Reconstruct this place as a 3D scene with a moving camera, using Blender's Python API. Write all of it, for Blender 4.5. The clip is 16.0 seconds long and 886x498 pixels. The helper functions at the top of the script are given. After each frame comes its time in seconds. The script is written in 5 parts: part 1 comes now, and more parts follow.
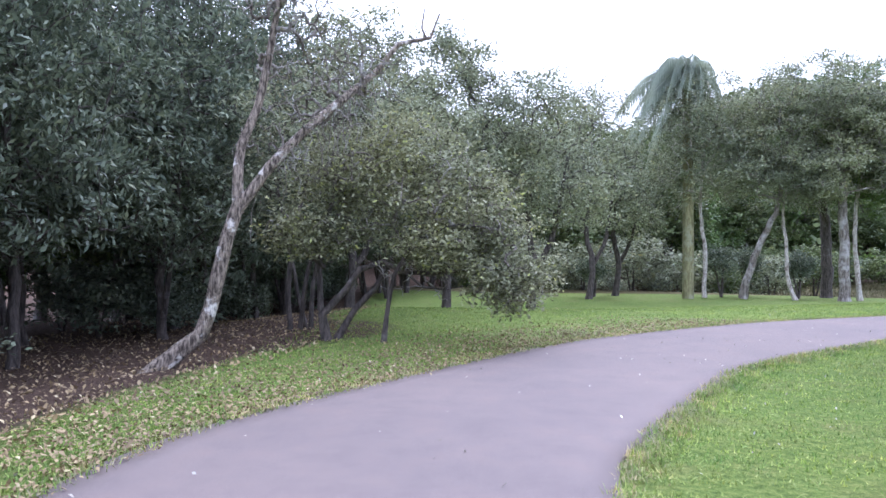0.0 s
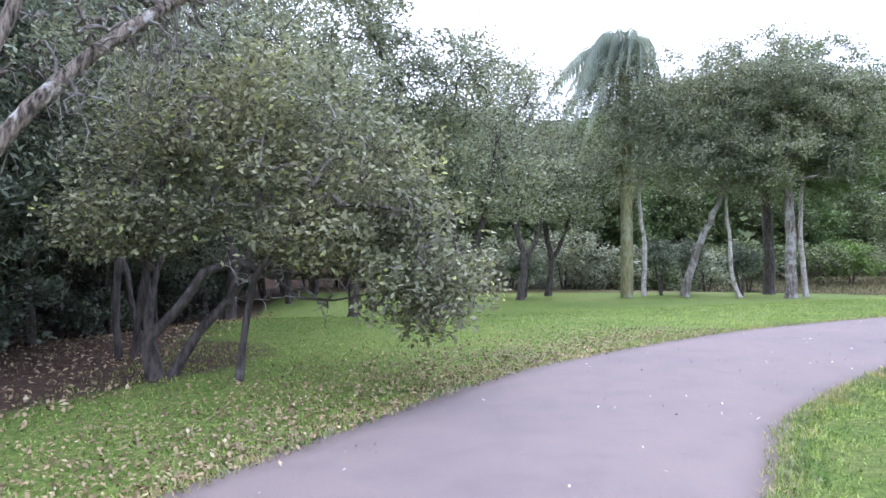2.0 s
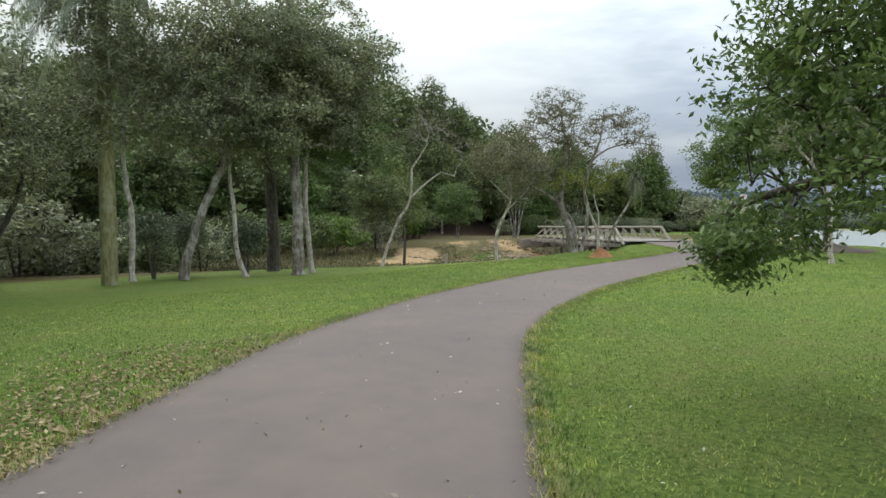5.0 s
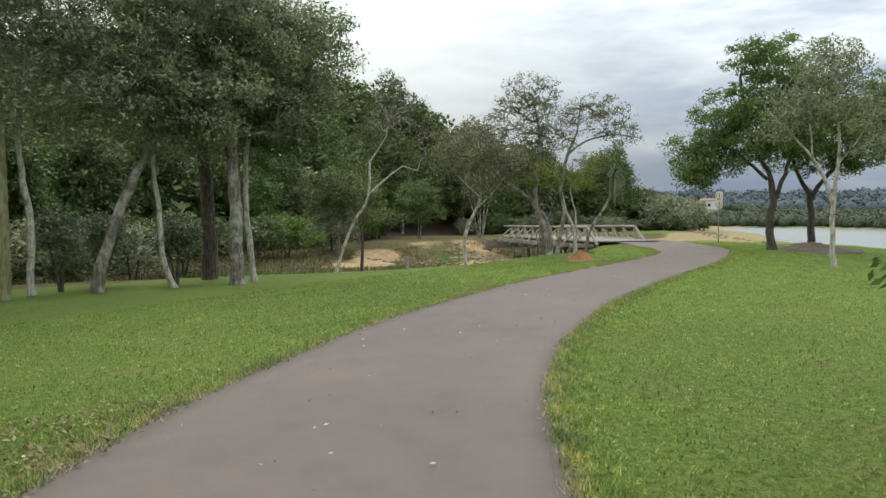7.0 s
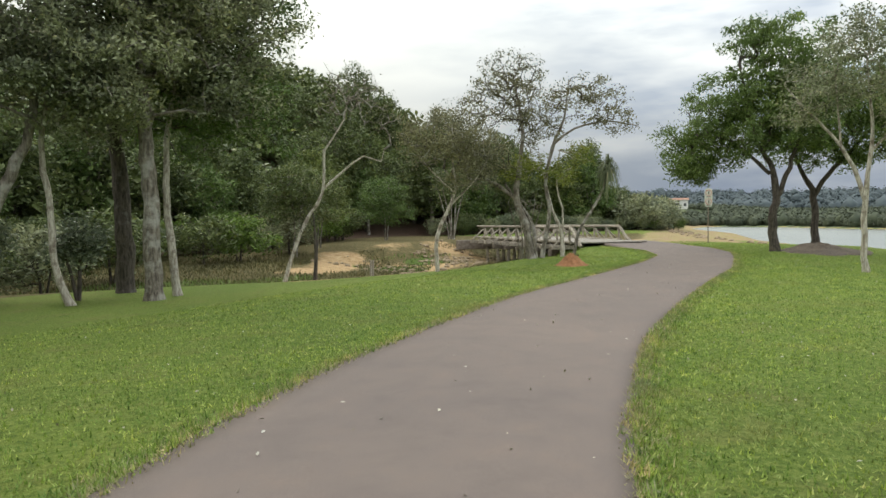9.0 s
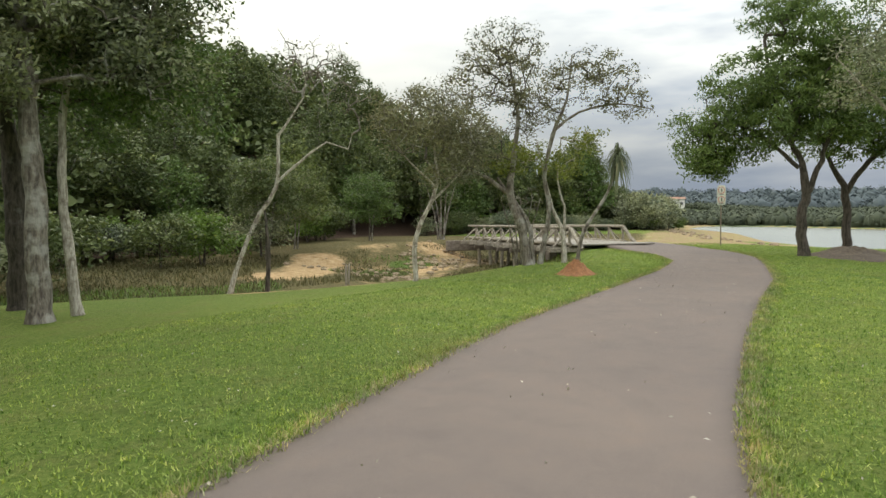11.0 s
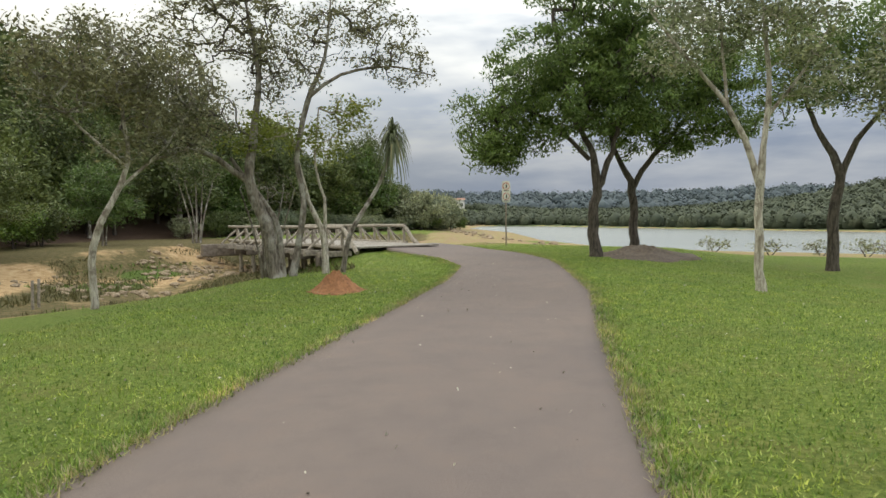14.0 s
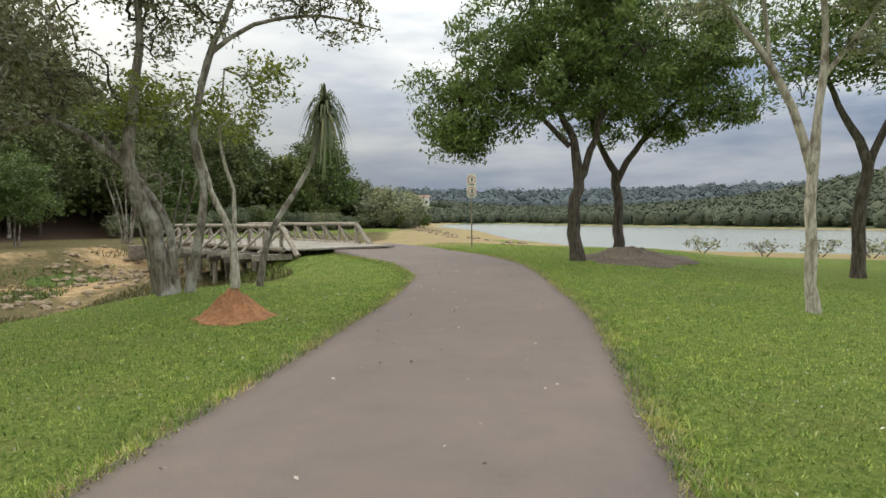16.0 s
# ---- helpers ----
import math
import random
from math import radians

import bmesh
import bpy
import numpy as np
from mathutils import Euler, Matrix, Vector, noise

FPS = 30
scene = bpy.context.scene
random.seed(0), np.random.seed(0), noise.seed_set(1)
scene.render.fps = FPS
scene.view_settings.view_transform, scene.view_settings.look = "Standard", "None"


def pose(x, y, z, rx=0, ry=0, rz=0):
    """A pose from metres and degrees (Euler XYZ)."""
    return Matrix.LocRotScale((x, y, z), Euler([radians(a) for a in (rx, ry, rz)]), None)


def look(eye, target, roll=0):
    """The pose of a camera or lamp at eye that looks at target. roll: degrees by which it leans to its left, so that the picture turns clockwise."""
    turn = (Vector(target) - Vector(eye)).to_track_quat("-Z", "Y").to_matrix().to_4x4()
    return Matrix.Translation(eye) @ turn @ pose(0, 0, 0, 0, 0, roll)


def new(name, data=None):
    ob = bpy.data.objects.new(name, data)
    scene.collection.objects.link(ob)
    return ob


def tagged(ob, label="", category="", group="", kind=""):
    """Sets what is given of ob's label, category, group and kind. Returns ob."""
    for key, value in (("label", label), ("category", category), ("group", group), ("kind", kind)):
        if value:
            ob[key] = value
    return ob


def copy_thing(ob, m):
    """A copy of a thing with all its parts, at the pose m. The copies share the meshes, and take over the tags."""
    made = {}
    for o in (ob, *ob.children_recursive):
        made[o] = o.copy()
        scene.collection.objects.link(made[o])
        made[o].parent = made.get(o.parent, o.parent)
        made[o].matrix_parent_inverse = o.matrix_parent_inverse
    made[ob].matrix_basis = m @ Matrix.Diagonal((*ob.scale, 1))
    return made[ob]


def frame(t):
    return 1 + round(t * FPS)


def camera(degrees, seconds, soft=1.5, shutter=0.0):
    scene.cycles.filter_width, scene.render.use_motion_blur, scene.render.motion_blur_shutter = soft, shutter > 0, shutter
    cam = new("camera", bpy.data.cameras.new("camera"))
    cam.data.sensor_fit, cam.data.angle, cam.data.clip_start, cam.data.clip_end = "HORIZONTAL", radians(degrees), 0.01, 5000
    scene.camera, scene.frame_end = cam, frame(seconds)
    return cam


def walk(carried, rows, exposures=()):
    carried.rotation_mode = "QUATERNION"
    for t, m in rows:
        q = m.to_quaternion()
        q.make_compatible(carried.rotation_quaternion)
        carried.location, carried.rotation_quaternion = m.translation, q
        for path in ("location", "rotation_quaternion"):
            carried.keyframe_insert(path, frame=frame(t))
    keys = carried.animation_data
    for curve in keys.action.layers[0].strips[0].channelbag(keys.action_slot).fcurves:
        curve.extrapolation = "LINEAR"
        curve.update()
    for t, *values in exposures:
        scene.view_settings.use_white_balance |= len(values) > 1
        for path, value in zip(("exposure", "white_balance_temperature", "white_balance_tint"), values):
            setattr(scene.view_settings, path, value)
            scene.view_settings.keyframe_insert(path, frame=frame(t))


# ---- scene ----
cam = camera(65.8, 16.0)
PATH = [
    (0, (1.945, 0.436, 1.626), (1.712, 2.423, 1.633), 0.5),
    (0.5, (1.876, 1.423, 1.587), (1.645, 3.41, 1.597), 0.4),
    (1, (1.849, 2.402, 1.601), (1.656, 4.393, 1.606), 0.4),
    (1.5, (1.889, 3.374, 1.548), (1.793, 5.372, 1.557), 0.2),
    (2, (1.957, 4.343, 1.56), (1.945, 6.343, 1.562), 0.0),
    (2.5, (2.05, 5.282, 1.567), (2.162, 7.279, 1.577), -0.1),
    (3, (2.13, 6.146, 1.558), (2.571, 8.097, 1.554), -0.2),
    (3.5, (2.252, 6.919, 1.565), (2.944, 8.795, 1.55), -0.6),
    (4, (2.431, 7.675, 1.588), (3.569, 9.318, 1.525), -0.9),
    (4.2, (2.519, 7.979, 1.569), (3.736, 9.564, 1.495), -0.5),
    (6.3, (4.338, 10.819, 1.639), (5.697, 12.285, 1.557), -0.3),
    (6.5, (4.586, 11.082, 1.65), (5.957, 12.536, 1.565), -0.4),
    (7, (5.134, 11.686, 1.617), (6.534, 13.111, 1.534), -0.4),
    (7.5, (5.967, 12.489, 1.573), (7.383, 13.899, 1.485), -0.5),
    (8, (6.655, 13.224, 1.545), (8.096, 14.608, 1.463), -0.3),
    (8.5, (7.318, 13.936, 1.539), (8.775, 15.304, 1.456), -0.4),
    (8.7, (7.582, 14.193, 1.562), (9.042, 15.557, 1.481), -0.5),
    (10.8, (10.931, 16.725, 1.605), (12.403, 18.076, 1.512), -0.5),
    (11, (11.229, 16.947, 1.604), (12.703, 18.296, 1.517), -0.4),
    (11.5, (12.021, 17.491, 1.57), (13.494, 18.841, 1.486), -0.6),
    (12, (12.873, 17.982, 1.564), (14.408, 19.261, 1.478), -0.6),
    (12.4, (13.592, 18.288, 1.543), (15.349, 19.24, 1.462), -0.6),
    (12.5, (13.745, 18.35, 1.534), (15.54, 19.227, 1.442), -0.5),
    (13, (14.647, 18.703, 1.526), (16.456, 19.551, 1.43), -0.6),
    (13.5, (15.544, 19.111, 1.533), (17.357, 19.951, 1.447), -0.5),
    (14, (16.423, 19.461, 1.474), (18.236, 20.299, 1.385), -0.6),
    (14.5, (17.359, 19.832, 1.477), (19.176, 20.662, 1.378), -0.6),
    (15, (18.244, 20.193, 1.481), (20.069, 21.005, 1.39), -0.4),
    (15.5, (19.275, 20.57, 1.442), (21.114, 21.349, 1.348), -0.6),
    (16, (20.237, 20.831, 1.458), (22.091, 21.577, 1.361), -0.6),
]
EXPOSURES = [(0.0, 0.22, 5230, 28), (2.5, 0.31, 5380, 24), (3.2, 0.02, 5650, 14), (4.0, -0.56, 6000, 8), (6.5, -0.76, 6430, 6), (11.0, -0.66, 7000, 6), (12.5, -0.78, 6980, 7), (16.0, -0.74, 6900, 8)]
walk(cam, [(t, look(eye, target, roll)) for t, eye, target, roll in PATH], EXPOSURES)

# ---- world, sun ----
sun_rot = radians(20)
world = bpy.data.worlds.new("world")
scene.world = world
world.use_nodes = True
wn, wl = world.node_tree.nodes, world.node_tree.links
wn.clear()
w_out = wn.new("ShaderNodeOutputWorld")
w_bg = wn.new("ShaderNodeBackground")
w_sky = wn.new("ShaderNodeTexSky")
w_sky.sky_type, w_sky.sun_disc = "NISHITA", False
w_sky.sun_elevation, w_sky.sun_rotation = radians(48), sun_rot
w_sky.air_density, w_sky.dust_density = 1.2, 3.0
w_co = wn.new("ShaderNodeTexCoord")
w_map = wn.new("ShaderNodeMapping")
w_map.inputs["Scale"].default_value = (1.0, 1.0, 4.6)
w_map.inputs["Location"].default_value = (0.35, 0.2, 0.1)
w_noise = wn.new("ShaderNodeTexNoise")
w_noise.inputs["Scale"].default_value = 2.1
w_noise.inputs["Detail"].default_value = 7
w_noise.inputs["Roughness"].default_value = 0.52
w_ramp = wn.new("ShaderNodeValToRGB")
w_ramp.color_ramp.elements[0].position, w_ramp.color_ramp.elements[0].color = 0.40, (0.66, 0.82, 1.14, 1)
w_ramp.color_ramp.elements[1].position, w_ramp.color_ramp.elements[1].color = 0.56, (2.15, 2.2, 2.24, 1)
# the veiled sun brightens the clouds on its side of the sky
w_dot = wn.new("ShaderNodeVectorMath")
w_dot.operation = "DOT_PRODUCT"
w_dot.inputs[1].default_value = (-0.45, 0.80, 0.40)
w_mr = wn.new("ShaderNodeMapRange")
w_mr.inputs["From Min"].default_value, w_mr.inputs["From Max"].default_value = -0.35, 0.62
w_mr.inputs["To Max"].default_value = 0.94
w_mr.interpolation_type = "SMOOTHSTEP"
w_veil = wn.new("ShaderNodeMixRGB")
w_veil.inputs["Color2"].default_value = (1.75, 1.79, 1.75, 1)
w_mul = wn.new("ShaderNodeMixRGB")
w_mul.blend_type = "MULTIPLY"
w_mul.inputs["Fac"].default_value = 1.0
w_mul.inputs["Color2"].default_value = (0.1, 0.1, 0.1, 1)
# an overcast sky is about three times as bright overhead as at the horizon
w_sep = wn.new("ShaderNodeSeparateXYZ")
w_up = wn.new("ShaderNodeFloatCurve")
for px_, py_ in ((0.08, 0.26), (0.18, 0.40), (0.34, 0.56)):
    w_up.mapping.curves[0].points.new(px_, py_)
w_up.mapping.curves[0].points[0].location = (0.0, 0.235)
w_up.mapping.curves[0].points[-1].location = (1.0, 0.92)
w_up.mapping.update()
w_lev = wn.new("ShaderNodeMath")
w_lev.operation = "MULTIPLY"
w_lev.inputs[1].default_value = 2.3
w_mix = wn.new("ShaderNodeMixRGB")
w_mix.inputs["Fac"].default_value = 0.88
wl.new(w_co.outputs["Generated"], w_map.inputs["Vector"])
wl.new(w_map.outputs[0], w_noise.inputs["Vector"])
wl.new(w_noise.outputs["Fac"], w_ramp.inputs["Fac"])
wl.new(w_co.outputs["Generated"], w_dot.inputs[0])
wl.new(w_dot.outputs["Value"], w_mr.inputs["Value"])
wl.new(w_mr.outputs[0], w_veil.inputs["Fac"])
w_low = wn.new("ShaderNodeMapRange")
w_low.inputs["From Min"].default_value, w_low.inputs["From Max"].default_value = 0.04, 0.24
w_low.inputs["To Min"].default_value, w_low.inputs["To Max"].default_value = 0.5, 0.0
w_blue = wn.new("ShaderNodeMixRGB")
w_blue.inputs["Color2"].default_value = (0.72, 0.96, 1.48, 1)
wl.new(w_sep.outputs["Z"], w_low.inputs["Value"])
wl.new(w_low.outputs[0], w_blue.inputs["Fac"])
wl.new(w_ramp.outputs[0], w_blue.inputs["Color1"])
wl.new(w_blue.outputs[0], w_veil.inputs["Color1"])
wl.new(w_sky.outputs[0], w_mul.inputs["Color1"])
wl.new(w_mul.outputs[0], w_mix.inputs["Color1"])
wl.new(w_veil.outputs[0], w_mix.inputs["Color2"])
wl.new(w_co.outputs["Generated"], w_sep.inputs[0])
wl.new(w_sep.outputs["Z"], w_up.inputs["Value"])
wl.new(w_mix.outputs[0], w_bg.inputs["Color"])
wl.new(w_up.outputs[0], w_lev.inputs[0])
wl.new(w_lev.outputs[0], w_bg.inputs["Strength"])
wl.new(w_bg.outputs[0], w_out.inputs["Surface"])

sun = new("sun", bpy.data.lights.new("sun", "SUN"))
sun.data.energy, sun.data.angle, sun.data.color = 1.3, radians(22), (1.0, 0.97, 0.92)
sun.matrix_world = look((0, 0, 60), (-60 * math.sin(sun_rot) * 0.9, -60 * math.cos(sun_rot) * 0.9, 0))


# ---- materials ----
def mat(name):
    m = bpy.data.materials.new(name)
    m.use_nodes = True
    n = m.node_tree.nodes
    return m, n, m.node_tree.links, n["Principled BSDF"]


def noise_tex(n, l, scale, detail=4, rough=0.55, vec=None):
    t = n.new("ShaderNodeTexNoise")
    t.inputs["Scale"].default_value, t.inputs["Detail"].default_value, t.inputs["Roughness"].default_value = scale, detail, rough
    if vec is not None:
        l.new(vec, t.inputs["Vector"])
    return t


def ramp(n, l, fac, stops):
    r = n.new("ShaderNodeValToRGB")
    e = r.color_ramp.elements
    while len(e) < len(stops):
        e.new(0.5)
    for k, (p, c) in enumerate(stops):
        e[k].position, e[k].color = p, (*c, 1)
    l.new(fac, r.inputs["Fac"])
    return r


def mixc(n, l, fac, a, b, mode="MIX"):
    m = n.new("ShaderNodeMixRGB")
    m.blend_type = mode
    for key, v in (("Fac", fac), ("Color1", a), ("Color2", b)):
        if isinstance(v, (int, float)):
            m.inputs[key].default_value = v
        elif isinstance(v, tuple):
            m.inputs[key].default_value = (*v, 1)
        else:
            l.new(v, m.inputs[key])
    return m.outputs[0]


def bump(n, l, height, b, strength=0.5, dist=0.02):
    t = n.new("ShaderNodeBump")
    t.inputs["Strength"].default_value, t.inputs["Distance"].default_value = strength, dist
    l.new(height, t.inputs["Height"])
    l.new(t.outputs[0], b.inputs["Normal"])


def obj_co(n):
    return n.new("ShaderNodeTexCoord").outputs["Object"]


def leaf_mat(name, dark, light, tint, translucent=0.3, rough=0.5):
    """Leaves: each leaf its own shade, a few turned yellow, light comes through them."""
    m, n, l, b = mat(name)
    g = n.new("ShaderNodeNewGeometry")
    r = ramp(n, l, g.outputs["Random Per Island"], [(0.0, dark), (0.55, light), (0.93, light), (1.0, tint)])
    big = noise_tex(n, l, 0.55, 2, vec=g.outputs["Position"])
    c = mixc(n, l, 1.0, r.outputs[0], ramp(n, l, big.outputs["Fac"], [(0.32, (0.70, 0.74, 0.78)), (0.68, (1.0, 1.0, 0.92))]).outputs[0], "MULTIPLY")
    l.new(c, b.inputs["Base Color"])
    b.inputs["Roughness"].default_value = rough
    b.inputs["Specular IOR Level"].default_value = 0.35
    tr = n.new("ShaderNodeBsdfTranslucent")
    l.new(c, tr.inputs["Color"])
    mx = n.new("ShaderNodeMixShader")
    mx.inputs[0].default_value = translucent
    l.new(b.outputs[0], mx.inputs[1])
    l.new(tr.outputs[0], mx.inputs[2])
    l.new(mx.outputs[0], n["Material Output"].inputs["Surface"])
    return m


def turf_mat(name, stops):
    """Grass blades, coloured in small tufts and wider patches."""
    m, n, l, b = mat(name)
    g = n.new("ShaderNodeNewGeometry")
    tuft = noise_tex(n, l, 11, 6, 0.68, g.outputs["Position"])
    patch = noise_tex(n, l, 0.9, 4, 0.6, g.outputs["Position"])
    s = n.new("ShaderNodeMath")
    s.operation = "MULTIPLY_ADD"
    s.inputs[1].default_value, s.inputs[2].default_value = 0.19, -0.10
    l.new(g.outputs["Random Per Island"], s.inputs[0])
    a = n.new("ShaderNodeMath")
    a.operation = "ADD"
    l.new(tuft.outputs["Fac"], a.inputs[0])
    l.new(s.outputs[0], a.inputs[1])
    c = ramp(n, l, a.outputs[0], stops).outputs[0]
    c = mixc(n, l, 1.0, c, ramp(n, l, patch.outputs["Fac"], [(0.32, (0.76, 0.84, 0.80)), (0.50, (1.02, 1.02, 1.0)), (0.66, (1.26, 1.18, 1.04))]).outputs[0], "MULTIPLY")
    clump = noise_tex(n, l, 3.4, 4, 0.65, g.outputs["Position"])
    c = mixc(n, l, 1.0, c, ramp(n, l, clump.outputs["Fac"], [(0.34, (0.58, 0.70, 0.74)), (0.50, (0.95, 0.98, 1.0)), (0.68, (1.36, 1.22, 1.10))]).outputs[0], "MULTIPLY")
    dry = noise_tex(n, l, 0.42, 5, 0.7, g.outputs["Position"])
    c = mixc(n, l, ramp(n, l, dry.outputs["Fac"], [(0.50, (0, 0, 0)), (0.66, (0.52, 0.52, 0.52))]).outputs[0], c, (0.27, 0.25, 0.10))
    l.new(c, b.inputs["Base Color"])
    b.inputs["Roughness"].default_value, b.inputs["Specular IOR Level"].default_value = 0.6, 0.3
    tr = n.new("ShaderNodeBsdfTranslucent")
    l.new(c, tr.inputs["Color"])
    mx = n.new("ShaderNodeMixShader")
    mx.inputs[0].default_value = 0.3
    l.new(b.outputs[0], mx.inputs[1])
    l.new(tr.outputs[0], mx.inputs[2])
    l.new(mx.outputs[0], n["Material Output"].inputs["Surface"])
    return m


def bark_mat(name, dark, light, patch, scale=1.0, patches=0.5, strength=0.55):
    m, n, l, b = mat(name)
    mp = n.new("ShaderNodeMapping")
    mp.inputs["Scale"].default_value = (9 * scale, 9 * scale, 2.2 * scale)
    l.new(obj_co(n), mp.inputs["Vector"])
    grain = noise_tex(n, l, 1.6, 8, 0.65, mp.outputs[0])
    blot = noise_tex(n, l, 2.3 * scale, 4, 0.6, obj_co(n))
    c = ramp(n, l, grain.outputs["Fac"], [(0.39, dark), (0.61, light)])
    f = ramp(n, l, blot.outputs["Fac"], [(0.66 - 0.3 * patches, (0, 0, 0)), (0.72 - 0.2 * patches, (1, 1, 1))])
    l.new(mixc(n, l, f.outputs[0], c.outputs[0], mixc(n, l, strength, c.outputs[0], patch)), b.inputs["Base Color"])
    b.inputs["Roughness"].default_value = 0.9
    bump(n, l, grain.outputs["Fac"], b, 1.0, 0.05)
    return m


def plain_mat(name, a, c, scale, rough=0.8, bump_d=0.004, detail=6, metal=0.0):
    m, n, l, b = mat(name)
    t = noise_tex(n, l, scale, detail, 0.6, obj_co(n))
    t2 = noise_tex(n, l, scale * 0.13, 3, 0.5, obj_co(n))
    r = ramp(n, l, t.outputs["Fac"], [(0.3, a), (0.7, c)])
    l.new(mixc(n, l, 1.0, r.outputs[0], ramp(n, l, t2.outputs["Fac"], [(0.3, (0.75, 0.75, 0.75)), (0.7, (1.1, 1.1, 1.1))]).outputs[0], "MULTIPLY"), b.inputs["Base Color"])
    b.inputs["Roughness"].default_value, b.inputs["Metallic"].default_value = rough, metal
    bump(n, l, t.outputs["Fac"], b, 0.6, bump_d)
    return m


def ground_mat():
    m, n, l, b = mat("park_ground")
    pos = n.new("ShaderNodeNewGeometry").outputs["Position"]
    fine = noise_tex(n, l, 16, 7, 0.75, pos)
    mid = noise_tex(n, l, 1.3, 5, 0.6, pos)
    wide = noise_tex(n, l, 0.16, 3, 0.5, pos)
    grass = ramp(n, l, fine.outputs["Fac"], [(0.30, (0.048, 0.082, 0.018)), (0.48, (0.138, 0.198, 0.040)), (0.70, (0.27, 0.31, 0.09))])
    dry = ramp(n, l, fine.outputs["Fac"], [(0.25, (0.10, 0.10, 0.03)), (0.75, (0.30, 0.27, 0.11))])
    c = mixc(n, l, ramp(n, l, mid.outputs["Fac"], [(0.50, (0, 0, 0)), (0.78, (0.75, 0.75, 0.75))]).outputs[0], grass.outputs[0], dry.outputs[0])
    c = mixc(n, l, 1.0, c, ramp(n, l, wide.outputs["Fac"], [(0.3, (0.78, 0.84, 0.8)), (0.7, (1.08, 1.05, 1.0))]).outputs[0], "MULTIPLY")

    def zone(name, colours, scale, base, lo=0.35, hi=0.65):
        at = n.new("ShaderNodeAttribute")
        at.attribute_name = name
        t = noise_tex(n, l, scale, 6, 0.7, pos)
        s = n.new("ShaderNodeMath")
        s.operation = "ADD"
        l.new(at.outputs["Fac"], s.inputs[0])
        w = n.new("ShaderNodeMath")
        w.operation = "MULTIPLY_ADD"
        w.inputs[1].default_value, w.inputs[2].default_value = 0.9, -0.45
        l.new(noise_tex(n, l, 1.1, 6, 0.65, pos).outputs["Fac"], w.inputs[0])
        l.new(w.outputs[0], s.inputs[1])
        f = ramp(n, l, s.outputs[0], [(lo, (0, 0, 0)), (hi, (1, 1, 1))])
        return mixc(n, l, f.outputs[0], base, ramp(n, l, t.outputs["Fac"], colours).outputs[0])

    c = zone("weeds", [(0.3, (0.055, 0.065, 0.022)), (0.5, (0.12, 0.10, 0.045)), (0.7, (0.19, 0.15, 0.08))], 5, c)
    c = zone("woodfloor", [(0.3, (0.065, 0.085, 0.045)), (0.6, (0.105, 0.130, 0.070))], 0.4, c, 0.3, 0.5)
    c = zone("litter", [(0.3, (0.035, 0.024, 0.018)), (0.52, (0.085, 0.055, 0.038)), (0.75, (0.17, 0.12, 0.08))], 14, c)
    c = zone("sand", [(0.3, (0.24, 0.160, 0.085)), (0.5, (0.42, 0.290, 0.155)), (0.72, (0.55, 0.425, 0.26))], 3.0, c)
    c = zone("shore", [(0.3, (0.17, 0.11, 0.07)), (0.46, (0.34, 0.24, 0.15)), (0.58, (0.26, 0.25, 0.09)), (0.75, (0.56, 0.47, 0.33))], 0.9, c)
    c = zone("turf", [(0.3, (0.045, 0.080, 0.018)), (0.7, (0.14, 0.19, 0.05))], 6.0, c)
    l.new(c, b.inputs["Base Color"])
    b.inputs["Roughness"].default_value = 0.95
    b.inputs["Specular IOR Level"].default_value = 0.15
    bump(n, l, fine.outputs["Fac"], b, 1.0, 0.05)
    return m


def asphalt_mat():
    m, n, l, b = mat("old_asphalt")
    pos = n.new("ShaderNodeNewGeometry").outputs["Position"]
    grit = noise_tex(n, l, 160, 3, 0.7, pos)
    spot = noise_tex(n, l, 2.2, 6, 0.62, pos)
    wide = noise_tex(n, l, 0.35, 4, 0.55, pos)
    c = ramp(n, l, grit.outputs["Fac"], [(0.3, (0.132, 0.108, 0.098)), (0.7, (0.208, 0.172, 0.155))]).outputs[0]
    c = mixc(n, l, 1.0, c, ramp(n, l, spot.outputs["Fac"], [(0.28, (0.88, 0.885, 0.89)), (0.50, (0.99, 0.99, 0.99)), (0.64, (1.04, 1.02, 1.0)), (0.78, (1.16, 1.10, 1.05))]).outputs[0], "MULTIPLY")
    c = mixc(n, l, 1.0, c, ramp(n, l, wide.outputs["Fac"], [(0.3, (0.88, 0.88, 0.9)), (0.7, (1.1, 1.07, 1.04))]).outputs[0], "MULTIPLY")
    l.new(c, b.inputs["Base Color"])
    b.inputs["Roughness"].default_value = 0.8
    b.inputs["Specular IOR Level"].default_value = 0.3
    bump(n, l, grit.outputs["Fac"], b, 0.5, 0.006)
    return m


def water_mat():
    m, n, l, b = mat("lake_water")
    pos = n.new("ShaderNodeNewGeometry").outputs["Position"]
    t = noise_tex(n, l, 1.4, 4, 0.55, pos)
    t2 = noise_tex(n, l, 0.05, 3, 0.5, pos)
    l.new(ramp(n, l, t2.outputs["Fac"], [(0.3, (0.24, 0.26, 0.23)), (0.7, (0.30, 0.32, 0.28))]).outputs[0], b.inputs["Base Color"])
    b.inputs["Roughness"].default_value = 0.22
    bump(n, l, t.outputs["Fac"], b, 0.25, 0.08)
    return m


